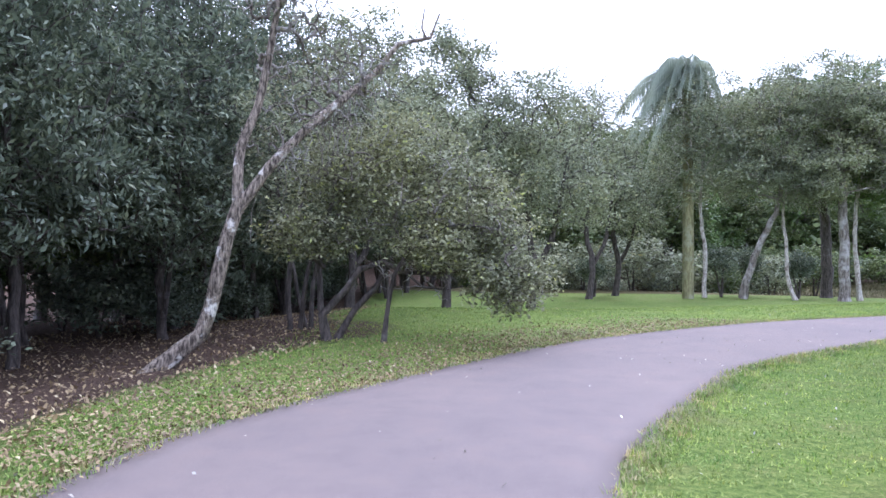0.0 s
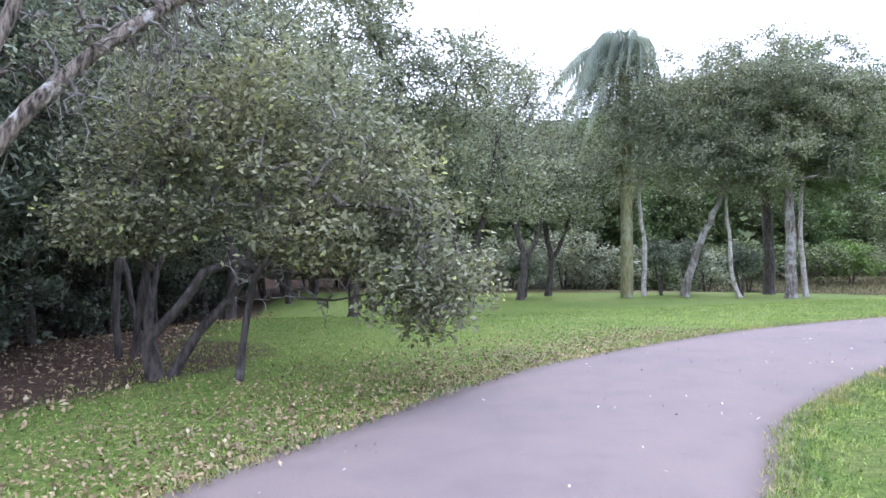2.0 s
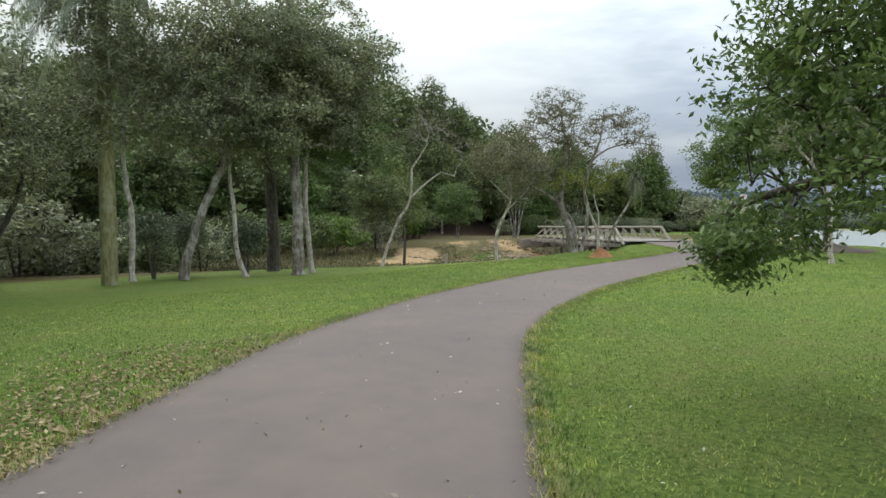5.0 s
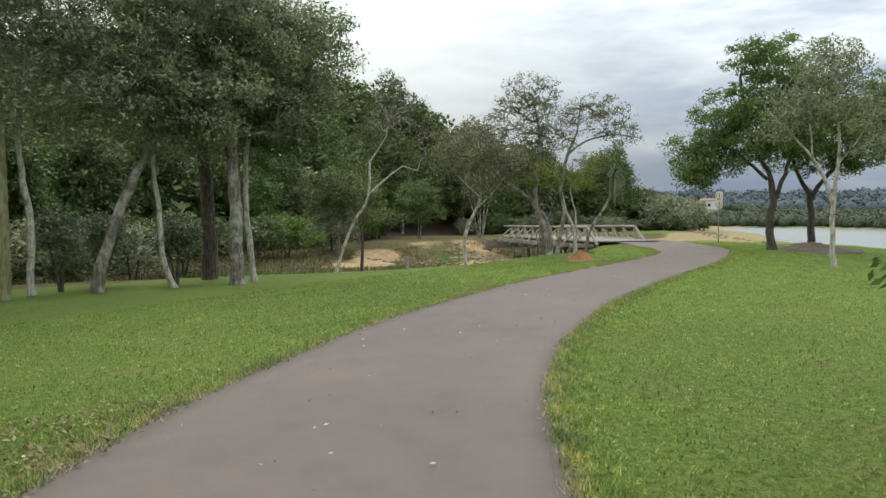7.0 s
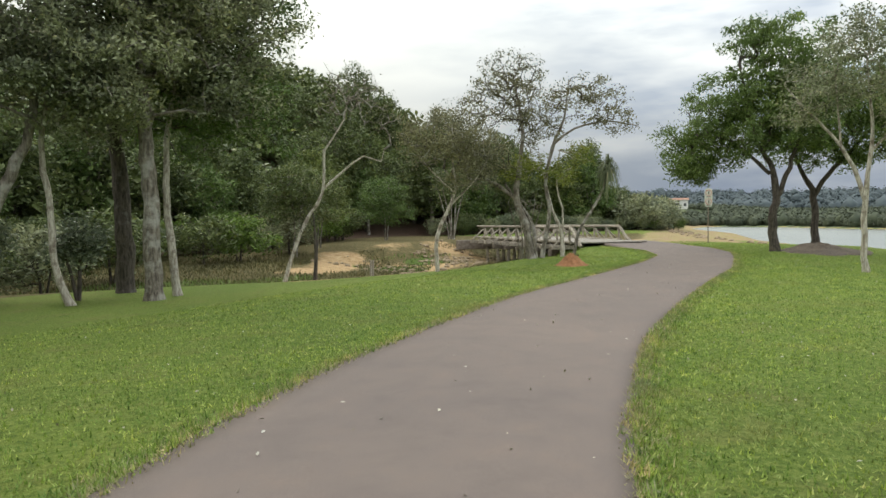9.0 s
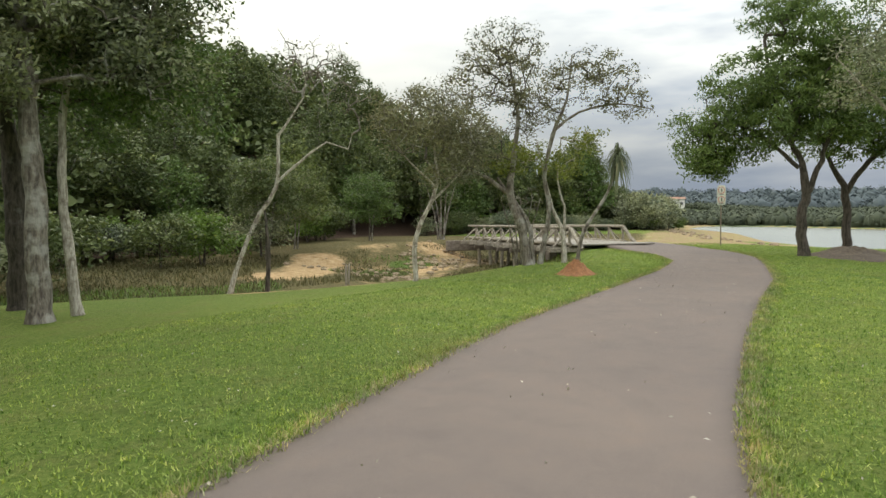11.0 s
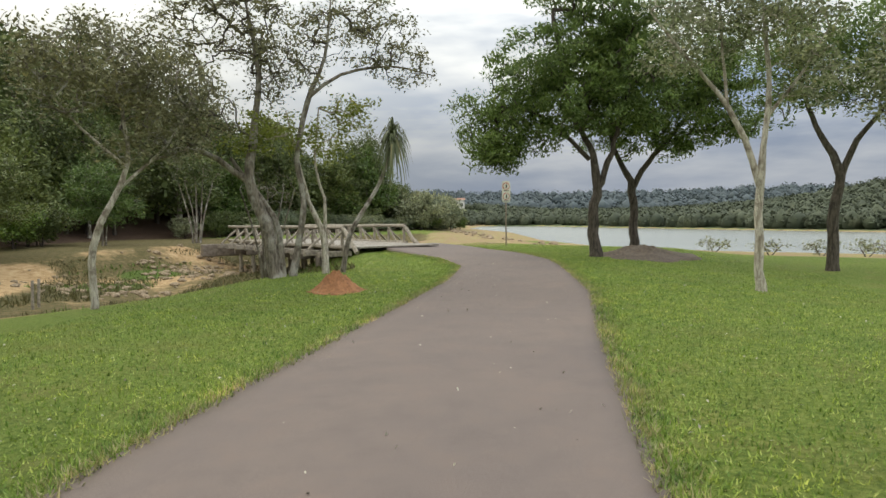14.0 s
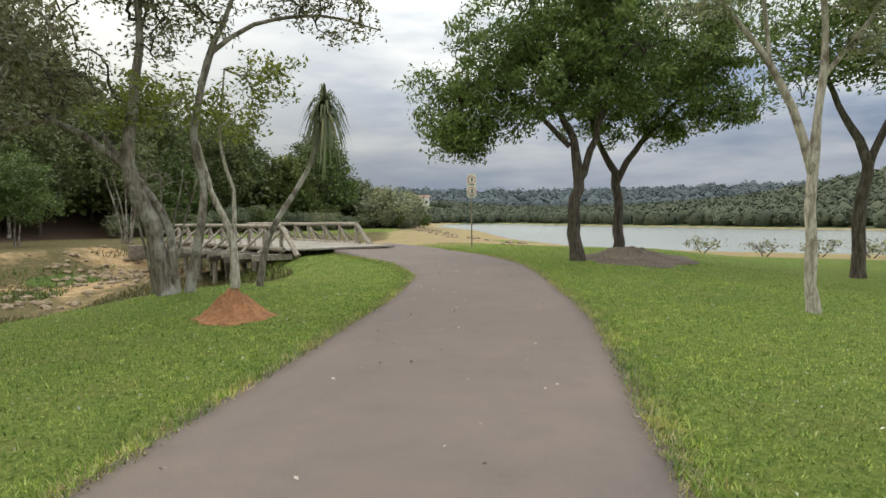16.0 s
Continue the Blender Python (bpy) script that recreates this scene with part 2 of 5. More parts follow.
M_GROUND, M_ASPHALT, M_WATER = ground_mat(), asphalt_mat(), water_mat()
L_GREY = leaf_mat("grey_green_leaves", (0.110, 0.120, 0.066), (0.365, 0.388, 0.232), (0.48, 0.45, 0.21), 0.28)
L_BUSH = leaf_mat("bush_leaves", (0.088, 0.090, 0.044), (0.370, 0.372, 0.205), (0.52, 0.56, 0.14), 0.28, 0.5)
L_DARK = leaf_mat("dark_forest_leaves", (0.066, 0.088, 0.054), (0.205, 0.240, 0.150), (0.30, 0.32, 0.18), 0.25)
L_GREEN = leaf_mat("deep_green_leaves", (0.060, 0.105, 0.028), (0.150, 0.225, 0.062), (0.25, 0.32, 0.09), 0.28)
L_LEAFY = leaf_mat("fresh_green_leaves", (0.070, 0.115, 0.032), (0.205, 0.290, 0.085), (0.31, 0.37, 0.11), 0.32)
L_FOREST = leaf_mat("forest_leaves", (0.056, 0.080, 0.027), (0.150, 0.188, 0.064), (0.27, 0.29, 0.09), 0.22)
L_OLIVE = leaf_mat("olive_brown_leaves", (0.125, 0.120, 0.062), (0.270, 0.262, 0.145), (0.42, 0.37, 0.18), 0.25)
L_LIME = leaf_mat("yellow_green_leaves", (0.13, 0.16, 0.03), (0.30, 0.34, 0.07), (0.45, 0.42, 0.09), 0.35)
L_MEADOW = leaf_mat("light_forest_leaves", (0.085, 0.115, 0.030), (0.185, 0.225, 0.070), (0.29, 0.31, 0.09), 0.25)
L_BRIGHT = leaf_mat("bright_shrub_leaves", (0.07, 0.12, 0.02), (0.17, 0.26, 0.05), (0.30, 0.34, 0.08), 0.3)
L_PALM = leaf_mat("palm_leaves", (0.26, 0.30, 0.20), (0.50, 0.54, 0.40), (0.62, 0.62, 0.42), 0.4)
L_YUCCA = leaf_mat("strap_leaves", (0.09, 0.11, 0.06), (0.22, 0.25, 0.14), (0.38, 0.34, 0.18), 0.2)
L_HILL = leaf_mat("far_wood_leaves", (0.060, 0.074, 0.050), (0.092, 0.108, 0.070), (0.118, 0.126, 0.082), 0.02, 0.9)
# distance haze is put into this blue-grey leaf colour; the air itself is clear
L_RIDGE_HAZE = leaf_mat("hazed_ridge_leaves", (0.080, 0.102, 0.118), (0.105, 0.130, 0.145), (0.125, 0.148, 0.155), 0.05, 0.9)
L_LITTER = leaf_mat("fallen_leaves", (0.13, 0.08, 0.04), (0.38, 0.28, 0.15), (0.60, 0.50, 0.30), 0.1, 0.7)
L_SPECK = leaf_mat("bleached_scraps", (0.30, 0.26, 0.20), (0.58, 0.54, 0.46), (0.75, 0.72, 0.66), 0.05, 0.7)
L_GRASS = turf_mat("grass_blades", [(0.30, (0.060, 0.108, 0.020)), (0.45, (0.182, 0.278, 0.048)), (0.57, (0.320, 0.412, 0.090)), (0.72, (0.54, 0.55, 0.22))])
L_STRAW = turf_mat("dry_edge_grass", [(0.3, (0.16, 0.16, 0.05)), (0.5, (0.36, 0.32, 0.16)), (0.7, (0.55, 0.48, 0.30))])
L_DRY = leaf_mat("dry_weeds", (0.06, 0.066, 0.022), (0.155, 0.140, 0.060), (0.25, 0.19, 0.09), 0.25, 0.7)
B_DARK = bark_mat("dark_bark", (0.036, 0.029, 0.023), (0.118, 0.098, 0.079), (0.22, 0.21, 0.19), 1.0, 0.25)
B_GREY = bark_mat("grey_bark", (0.085, 0.070, 0.055), (0.260, 0.228, 0.185), (0.50, 0.49, 0.44), 1.0, 0.6)
B_PALE = bark_mat("pale_bark", (0.290, 0.250, 0.200), (0.600, 0.560, 0.480), (0.13, 0.095, 0.068), 1.3, 0.45, 0.7)
B_WHITE = bark_mat("weathered_bark", (0.042, 0.031, 0.022), (0.36, 0.295, 0.22), (0.80, 0.76, 0.66), 1.7, 0.26, 0.85)
B_PALM = bark_mat("palm_bark", (0.15, 0.14, 0.06), (0.29, 0.27, 0.13), (0.34, 0.36, 0.24), 0.8, 0.5)
M_WOOD = plain_mat("weathered_wood", (0.17, 0.145, 0.118), (0.47, 0.42, 0.345), 9, 0.85, 0.01)
M_DECK = plain_mat("deck_planks", (0.23, 0.205, 0.175), (0.40, 0.37, 0.325), 7, 0.85, 0.01)
M_BEAM = plain_mat("old_beam_wood", (0.12, 0.10, 0.085), (0.27, 0.23, 0.19), 6, 0.9, 0.01)
M_SOIL = plain_mat("red_soil", (0.20, 0.085, 0.038), (0.42, 0.20, 0.09), 16, 0.95, 0.03)
M_DIRT = plain_mat("dark_earth", (0.06, 0.045, 0.035), (0.17, 0.13, 0.095), 11, 0.95, 0.03)
M_ROCK = plain_mat("creek_stone", (0.17, 0.125, 0.08), (0.42, 0.33, 0.22), 4, 0.9, 0.02)
M_STEEL = plain_mat("rusty_pole", (0.15, 0.11, 0.08), (0.30, 0.24, 0.19), 12, 0.6, 0.002)
M_SIGN = plain_mat("sign_white", (0.70, 0.69, 0.62), (0.82, 0.81, 0.74), 5, 0.5, 0.001)
M_RED = plain_mat("sign_red", (0.50, 0.06, 0.035), (0.60, 0.09, 0.05), 5, 0.5, 0.001)
M_BLACK = plain_mat("sign_black", (0.03, 0.03, 0.03), (0.05, 0.05, 0.05), 5, 0.5, 0.001)
M_PLASTER = plain_mat("white_plaster", (0.72, 0.71, 0.68), (0.82, 0.81, 0.78), 0.6, 0.8, 0.005)
M_TILE = plain_mat("roof_tiles", (0.30, 0.16, 0.11), (0.44, 0.26, 0.18), 1.2, 0.8, 0.02)
M_GLASS = plain_mat("dark_window", (0.03, 0.035, 0.04), (0.06, 0.065, 0.07), 1, 0.15, 0.0)


# ---- mesh tools ----
def mesh_np(name, v, quads=None, tris=None, material=None, smooth=False):
    me = bpy.data.meshes.new(name)
    v = np.asarray(v, dtype=np.float32).reshape(-1, 3)
    loops, sizes = [], []
    for f, k in ((quads, 4), (tris, 3)):
        if f is not None and len(f):
            f = np.asarray(f, dtype=np.int32).reshape(-1, k)
            loops.append(f.ravel())
            sizes.append(np.full(len(f), k, dtype=np.int32))
    loops, sizes = np.concatenate(loops), np.concatenate(sizes)
    me.vertices.add(len(v))
    me.vertices.foreach_set("co", v.ravel())
    me.loops.add(len(loops))
    me.loops.foreach_set("vertex_index", loops)
    me.polygons.add(len(sizes))
    me.polygons.foreach_set("loop_start", np.concatenate(([0], np.cumsum(sizes)[:-1])).astype(np.int32))
    if smooth:
        me.polygons.foreach_set("use_smooth", np.ones(len(sizes), dtype=bool))
    if material:
        me.materials.append(material)
    me.update(calc_edges=True)
    me.validate()
    return me


def thing(name, at, label, category, group="", kind="", rz=0.0):
    ob = new(name)
    ob.location, ob.rotation_euler = at, (0, 0, rz)
    return tagged(ob, label, category, group, kind)


def part_np(name, me, parent, label=""):
    ob = new(name, me)
    ob.parent = parent
    return tagged(ob, label)


def part(name, bm, material, parent, label=""):
    """Links a bmesh as one mesh object under a thing or a part."""
    me = bpy.data.meshes.new(name)
    bm.to_mesh(me)
    bm.free()
    me.materials.append(material)
    return part_np(name, me, parent, label)


def tubes(paths, sides=8, rough=0.0, rng=None):
    """Tapered round limbs along polylines of (x, y, z, radius)."""
    vs, qs, base = [], [], 0
    ang = np.linspace(0, 2 * np.pi, sides, endpoint=False)
    for p in paths:
        p = np.asarray(p, dtype=float)
        d = np.gradient(p[:, :3], axis=0)
        d /= np.linalg.norm(d, axis=1)[:, None] + 1e-9
        ref = np.array([0.31, 0.95, 0.05])
        a = np.cross(d, ref)
        a /= np.linalg.norm(a, axis=1)[:, None] + 1e-9
        b = np.cross(d, a)
        r = p[:, 3][:, None] * np.ones(sides)[None, :]
        if rough and rng is not None:
            r = r * (1 + rough * rng.normal(size=r.shape))
        ring = p[:, None, :3] + r[..., None] * (np.cos(ang)[None, :, None] * a[:, None] + np.sin(ang)[None, :, None] * b[:, None])
        k = len(p)
        vs.append(ring.reshape(-1, 3))
        i = np.arange(k - 1)[:, None] * sides + base
        j = np.arange(sides)[None, :]
        jn = (j + 1) % sides
        qs.append(np.stack([i + j, i + jn, i + sides + jn, i + sides + j], -1).reshape(-1, 4))
        base += k * sides
    return np.concatenate(vs), np.concatenate(qs)


def smooth_line(pts, step):
    """A polyline through pts with rounded corners (Catmull-Rom), about step apart."""
    p = np.asarray(pts, dtype=float)
    p = np.vstack([2 * p[0] - p[1], p, 2 * p[-1] - p[-2]])
    out = []
    for k in range(1, len(p) - 2):
        n = max(1, int(np.linalg.norm((p[k + 1] - p[k])[:3]) / step))
        for t in np.arange(n) / n:
            a, b, c, d = p[k - 1], p[k], p[k + 1], p[k + 2]
            out.append(0.5 * (2 * b + (c - a) * t + (2 * a - 5 * b + 4 * c - d) * t * t + (3 * b - a - 3 * c + d) * t ** 3))
    out.append(p[-2])
    return np.array(out)


def leaf_quads(c, size, rng, droop=0.3, narrow=0.42, jitter=0.35, up=0.9, fan=None):
    """One folded diamond leaf at each centre."""
    k = len(c)
    ax = rng.normal(size=(k, 3))
    if fan is not None:
        ax = ax * 0.75 + fan * 0.6
    ax[:, 2] = ax[:, 2] * 0.6 - droop
    ax /= np.linalg.norm(ax, axis=1)[:, None] + 1e-9
    nr = rng.normal(size=(k, 3))
    nr[:, 2] += up
    sd = np.cross(ax, nr)
    sd /= np.linalg.norm(sd, axis=1)[:, None] + 1e-9
    nn = np.cross(sd, ax)
    s = size * (1 + jitter * rng.uniform(-1, 1, size=(k, 1)))
    v = np.stack([c - ax * s * 0.5, c + sd * s * narrow * 0.5 + nn * s * 0.10, c + ax * s * 0.5, c - sd * s * narrow * 0.5 + nn * s * 0.10], 1)
    return v.reshape(-1, 3), np.arange(4 * k).reshape(-1, 4)


def grow(stems, blobs, k, rng, tip=0.008, wobble=0.10, shell=0.45, power=0.45):
    """Branches that reach k points in the crown's masses, each from the nearest wood. Returns limbs and twig points."""
    nodes = np.concatenate([s[max(1, int(len(s) * 0.3)):, :3] for s in stems])
    par = -np.ones(len(nodes), dtype=int)
    w = np.array([b[6] if len(b) > 6 else b[3] * b[4] * b[5] for b in blobs])
    pick = rng.choice(len(blobs), size=k, p=w / w.sum())
    bl = np.array([b[:6] for b in blobs])[pick]
    d = rng.normal(size=(k, 3))
    d /= np.linalg.norm(d, axis=1)[:, None]
    d *= (rng.uniform(0, 1, size=(k, 1)) ** shell)
    tg = bl[:, :3] + d * bl[:, 3:6]
    dist = np.min(np.linalg.norm(tg[:, None] - nodes[None], axis=2), axis=1)
    order = np.argsort(dist)
    nodes, par = list(nodes), list(par)
    arr = np.array(nodes)
    segs, ends = [], []
    for q in order:
        t = tg[q]
        dd = np.linalg.norm(arr - t, axis=1) + 0.35 * np.maximum(0, arr[:, 2] - t[2])
        j = int(np.argmin(dd))
        a, ln = arr[j], dd[j]
        n = 2 if ln < 0.6 else 3 if ln < 1.6 else 5
        chain = [j]
        add = []
        for s in range(1, n + 1):
            f = s / n
            pt = a + (t - a) * f + rng.normal(size=3) * wobble * ln * (1 - f) * 0.8 + np.array([0, 0, 0.12 * ln * math.sin(math.pi * f)])
            add.append(pt)
            nodes.append(pt)
            par.append(chain[-1])
            chain.append(len(nodes) - 1)
        arr = np.vstack([arr, add])
        segs.append(chain)
        ends.append(chain[-1])
    load = np.zeros(len(nodes))
    for e in ends:
        load[e] += 1
    for i in range(len(nodes) - 1, -1, -1):
        if par[i] >= 0:
            load[par[i]] += load[i]
    rad = tip * np.maximum(load, 1) ** power
    limbs = []
    for chain in segs:
        r = rad[chain[1:]]
        r = np.concatenate(([min(r[0] * 1.15, rad[chain[0]] if par[chain[0]] >= 0 else r[0] * 1.3)], r))
        limbs.append(np.column_stack([arr[chain], r]))
    return limbs, arr[ends], arr


def tree(name, at, label, stems, blobs, seed, bark, leaves, twigs=250, per=30, size=0.12, sigma=0.28, tip=0.008, droop=0.3,
         narrow=0.45, group="", category="tree", sides=10, limb_sides=5, shell=0.45, wobble=0.10, step=0.35, limb_bark=None, power=0.45, local=False):
    """stems: polylines (x, y, z, r); blobs: crown masses (x, y, z, rx, ry, rz[, weight]). In world places, or local to the base."""
    rng = np.random.default_rng(seed)
    base = np.array(at, dtype=float)
    off = np.zeros(3) if local else base
    st = []
    for s in stems:
        q = np.array(s, dtype=float)
        q[:, :3] -= off
        st.append(smooth_line(q, step))
    bl = [tuple(np.array(b[:3]) - off) + tuple(b[3:]) for b in blobs]
    ob = thing(name, at, label, category, group)
    flare = []
    for q in st:
        q = q.copy()
        low = np.clip(1 - (q[:, 2] + 0.05) / 0.5, 0, 1)
        q[:, 3] *= 1 + 0.35 * low ** 2
        q[1:, :3] += rng.normal(size=(len(q) - 1, 3)) * np.minimum(0.03, 0.18 * q[1:, 3:4])
        flare.append(q)
    v, f = tubes(flare, sides, 0.06, rng)
    wood, ends = len(f), None
    if blobs and twigs:
        limbs, ends, nodes = grow(st, bl, twigs, rng, tip, wobble, shell, power)
        v2, f2 = tubes(limbs, limb_sides)
        v, f = np.concatenate([v, v2]), np.concatenate([f, f2 + len(v)])
    me = mesh_np("trunk", v, f, material=bark, smooth=True)
    if limb_bark:
        me.materials.append(limb_bark)
        me.polygons.foreach_set("material_index", (np.arange(len(f)) >= wood).astype(np.int32))
    part_np("trunk", me, ob)
    if ends is not None and per:
        n = rng.poisson(per * rng.uniform(0.35, 1.65, size=len(ends)))
        c = np.repeat(ends, n, axis=0)
        fan = np.repeat(rng.normal(size=ends.shape), n, axis=0)
        c = c + np.clip(rng.normal(size=c.shape), -1.5, 1.5) * sigma * np.array([1, 1, 0.6]) * np.repeat(rng.uniform(0.6, 1.3, size=(len(ends), 1)), n, axis=0)
        v, f = leaf_quads(c, size, rng, droop, narrow, fan=fan)
        part_np("crown", mesh_np("crown", v, f, material=leaves), ob)
    return ob


# ---- lie of the land ----
LEFT_EDGE = [(-1.1, -12), (-1.25, 0), (-1.2, 4.6), (-0.8, 6.7), (0.9, 10.0), (2.6, 12.8), (4.5, 14.9), (7.0, 17.1), (8.6, 18.2), (12, 20.2), (15.5, 21.7),
             (19.6, 23.2), (25, 24.6), (31, 26.2), (35.3, 27.7), (39.0, 30.1), (42.3, 33.4), (43.9, 35.2)]
RIGHT_EDGE = [(2.4, -12), (2.5, 0), (2.6, 5.1), (3.1, 6.7), (4.8, 10.2), (6.2, 11.8), (8.4, 13.9), (10, 15.3), (12.5, 16.9), (16.5, 18.7), (21, 20.1),
              (25, 21.2), (29.8, 22.4), (35.2, 24.3), (39.5, 26.0), (44, 28.7), (47.4, 31.8), (49.4, 35.2)]
LOW = np.array([(-12, 43), (6, 40.5), (14, 38), (19.5, 36.0), (23.5, 33.6), (28, 32.6), (31, 32.0), (33.5, 31.6), (36.5, 32.3), (39.5, 33.9), (42.0, 36.3), (44.6, 38.9), (49, 40.6), (56, 41.0), (66, 43), (78, 48), (92, 57),
                (80, 60), (66, 57), (56, 54), (48, 51.5), (41, 51), (30, 54), (20, 55), (0, 47)], dtype=float)
LAKE = np.array([(40, -160), (50, -40), (59.5, 5), (61.5, 13), (63, 20), (64.5, 25), (66.5, 29.0), (71, 31.8), (84, 40), (118, 55), (160, 80),
                 (200, 92), (196, 74), (180, 60), (150, 32), (140, 23), (119, 2), (112, -30), (125, -160)], dtype=float)
WOOD_EDGE = np.array([(-60, 38), (-8, 43), (10, 48), (24, 55), (38, 60), (55, 65), (80, 65), (98, 62), (114, 63), (130, 74), (165, 112), (260, 240)], dtype=float)
WATER_Z = -0.9


def seg_dist(p, poly, closed=False):
    q = np.asarray(poly, dtype=float)
    nxt = np.roll(q, -1, axis=0) if closed else q[1:]
    cur = q if closed else q[:-1]
    best = np.full(len(p), 1e9)
    for a, b in zip(cur, nxt):
        ab = b - a
        t = np.clip(((p - a) @ ab) / (ab @ ab), 0, 1)
        best = np.minimum(best, np.linalg.norm(p - (a + t[:, None] * ab), axis=1))
    return best


def inside(p, poly):
    x, y = p[:, 0], p[:, 1]
    r = np.zeros(len(p), dtype=bool)
    for (x1, y1), (x2, y2) in zip(poly, np.roll(poly, -1, axis=0)):
        cross = (y1 > y) != (y2 > y)
        with np.errstate(divide="ignore", invalid="ignore"):
            r ^= cross & (x < (x2 - x1) * (y - y1) / (y2 - y1 + 1e-12) + x1)
    return r


def sst(a, b, x):
    t = np.clip((x - a) / (b - a), 0, 1)
    return t * t * (3 - 2 * t)


PATH_POLY = np.array(LEFT_EDGE + RIGHT_EDGE[::-1], dtype=float)
WOOD_POLY = np.vstack([WOOD_EDGE, [(260, 900), (-900, 900), (-900, 38)]])


def wave(p, scale, seed):
    """Smooth random undulation, -1 to 1."""
    rng = np.random.default_rng(seed)
    s = np.zeros(len(p))
    for k in range(6):
        a = rng.uniform(0, 2 * np.pi)
        f = scale * rng.uniform(0.5, 1.8)
        s += np.sin((p[:, 0] * math.cos(a) + p[:, 1] * math.sin(a)) * f + rng.uniform(0, 6.28))
    return s / 4


def masks(p):
    lowd = seg_dist(p, LOW, True) * np.where(inside(p, LOW), 1, -1)
    laked = seg_dist(p, LAKE, True) * np.where(inside(p, LAKE), 1, -1)
    wood = seg_dist(p, WOOD_EDGE) * np.where(inside(p, WOOD_POLY), 1, -1)
    pathd = seg_dist(p, PATH_POLY, True) * np.where(inside(p, PATH_POLY), -1, 1)
    west = seg_dist(p, np.array([(-2.6, -40), (-2.8, 4.0), (-2.6, 8.0), (-2.2, 12.0), (-2.6, 16.0), (-3.6, 24.0), (-6, 40)])) * np.where(
        p[:, 0] < np.interp(p[:, 1], [-40, 4, 8, 12, 16, 24, 40], [-2.6, -2.8, -2.6, -2.2, -2.6, -3.6, -6]), 1, -1)
    return lowd, laked, wood, pathd, west


def height(p):
    p = np.asarray(p, dtype=float).reshape(-1, 2)
    lowd, laked, wood, pathd, west = masks(p)
    z = np.zeros(len(p))
    calm = sst(0.2, 3.0, pathd)
    z += calm * 0.05 * wave(p, 0.35, 3) - 0.02
    z -= calm * 0.42 * sst(1.5, 11, pathd) * sst(19, 24, p[:, 1]) * (1 - sst(36, 44, p[:, 0]))
    z -= 0.55 * sst(-1.5, 5.0, west) * (1 - sst(34, 44, p[:, 1]))
    z -= (0.85 + 0.75 * sst(28, 40, p[:, 0])) * sst(-1.2, 2.6, lowd) * (1 - 0.62 * sst(6, 17, seg_dist(p, LOW[:15])))
    z -= sst(1, 4, lowd) * 0.12 * wave(p, 0.9, 5)
    z -= calm * 0.30 * sst(1.0, 7, pathd) * sst(20, 31, p[:, 0]) * (1 - sst(19.5, 24, p[:, 1]))
    z += calm * 0.22 * np.exp(-((p[:, 0] - 30.6) ** 2 + (p[:, 1] - 29.8) ** 2) / 6)
    hill = (16 + 10 * sst(14, 40, p[:, 0])) * sst(0, 38, wood) * (1 - 0.93 * sst(72, 118, p[:, 0])) * (0.8 + 0.2 * wave(p, 0.03, 8))
    z += np.where(wood > 0, hill, 0)
    far = seg_dist(p, LAKE[10:]) * np.where(inside(p, LAKE), 0, 1) * (p[:, 0] > 100) * np.where(wood > 0, 0, 1) * np.where(near_side(p), sst(190, 225, p[:, 0]), 1)
    z += far_h(p, far)
    bank = np.clip(-laked, 0, 13) / 13
    z = np.where(laked > -13, z * bank + (WATER_Z + 0.12) * (1 - bank) ** 1.0 * 1.0, z)
    z = np.where(laked > 0, WATER_Z + 0.12 - np.minimum(laked * 0.2, 2.0), z)
    return z


def near_side(p):
    """True on this side of the lake's northern shore."""
    return p[:, 1] > np.interp(p[:, 0], [60, 84, 118, 160, 200, 240], [30, 40, 55, 80, 90, 104])


def far_h(p, d):
    shore_rise = 2.6 * sst(2, 70, d) * (0.9 + 0.4 * wave(p, 0.022, 11))
    knoll = 8.5 * sst(2, 26, d) * np.exp(-((p[:, 0] - 208) ** 2 / 50 ** 2 + (p[:, 1] + 34) ** 2 / 38 ** 2))
    ridge = 28 * sst(170, 600, d) * (0.85 + 0.3 * wave(p, 0.008, 12))
    terrace = 3.2 * np.exp(-((p[:, 0] - 264.5) ** 2 + (p[:, 1] - 129.2) ** 2) / 26 ** 2)
    return np.where(d > 0, shore_rise + knoll + ridge + terrace, 0)


def ground_z(x, y):
    return float(height([(x, y)])[0])


def axis(lo, hi, fine_lo, fine_hi, step):
    a = [fine_lo]
    while a[-1] < fine_hi:
        a.append(a[-1] + step)
    s = step
    while a[-1] < hi:
        s *= 1.035
        a.append(a[-1] + s)
    b, s = [fine_lo], step
    while b[-1] > lo:
        s *= 1.09
        b.append(b[-1] - s)
    return np.array(b[:0:-1] + a)


gx, gy = axis(-1500, 1800, -14, 66, 0.4), axis(-1500, 1800, -4, 60, 0.4)
GX, GY = np.meshgrid(gx, gy, indexing="ij")
gp = np.column_stack([GX.ravel(), GY.ravel()])
gz = height(gp)
ni, nj = len(gx), len(gy)
ii = (np.arange(ni - 1)[:, None] * nj + np.arange(nj - 1)[None, :]).ravel()
gme = mesh_np("ground", np.column_stack([gp, gz]), np.column_stack([ii, ii + nj, ii + nj + 1, ii + 1]), material=M_GROUND, smooth=True)
lowd, laked, wood, pathd, west = masks(gp)
creek = np.array([(10, 45.5), (18, 41.5), (25, 38.6), (30, 40.0), (35, 42.5), (42, 46), (48, 47.5), (60, 48), (80, 54)])
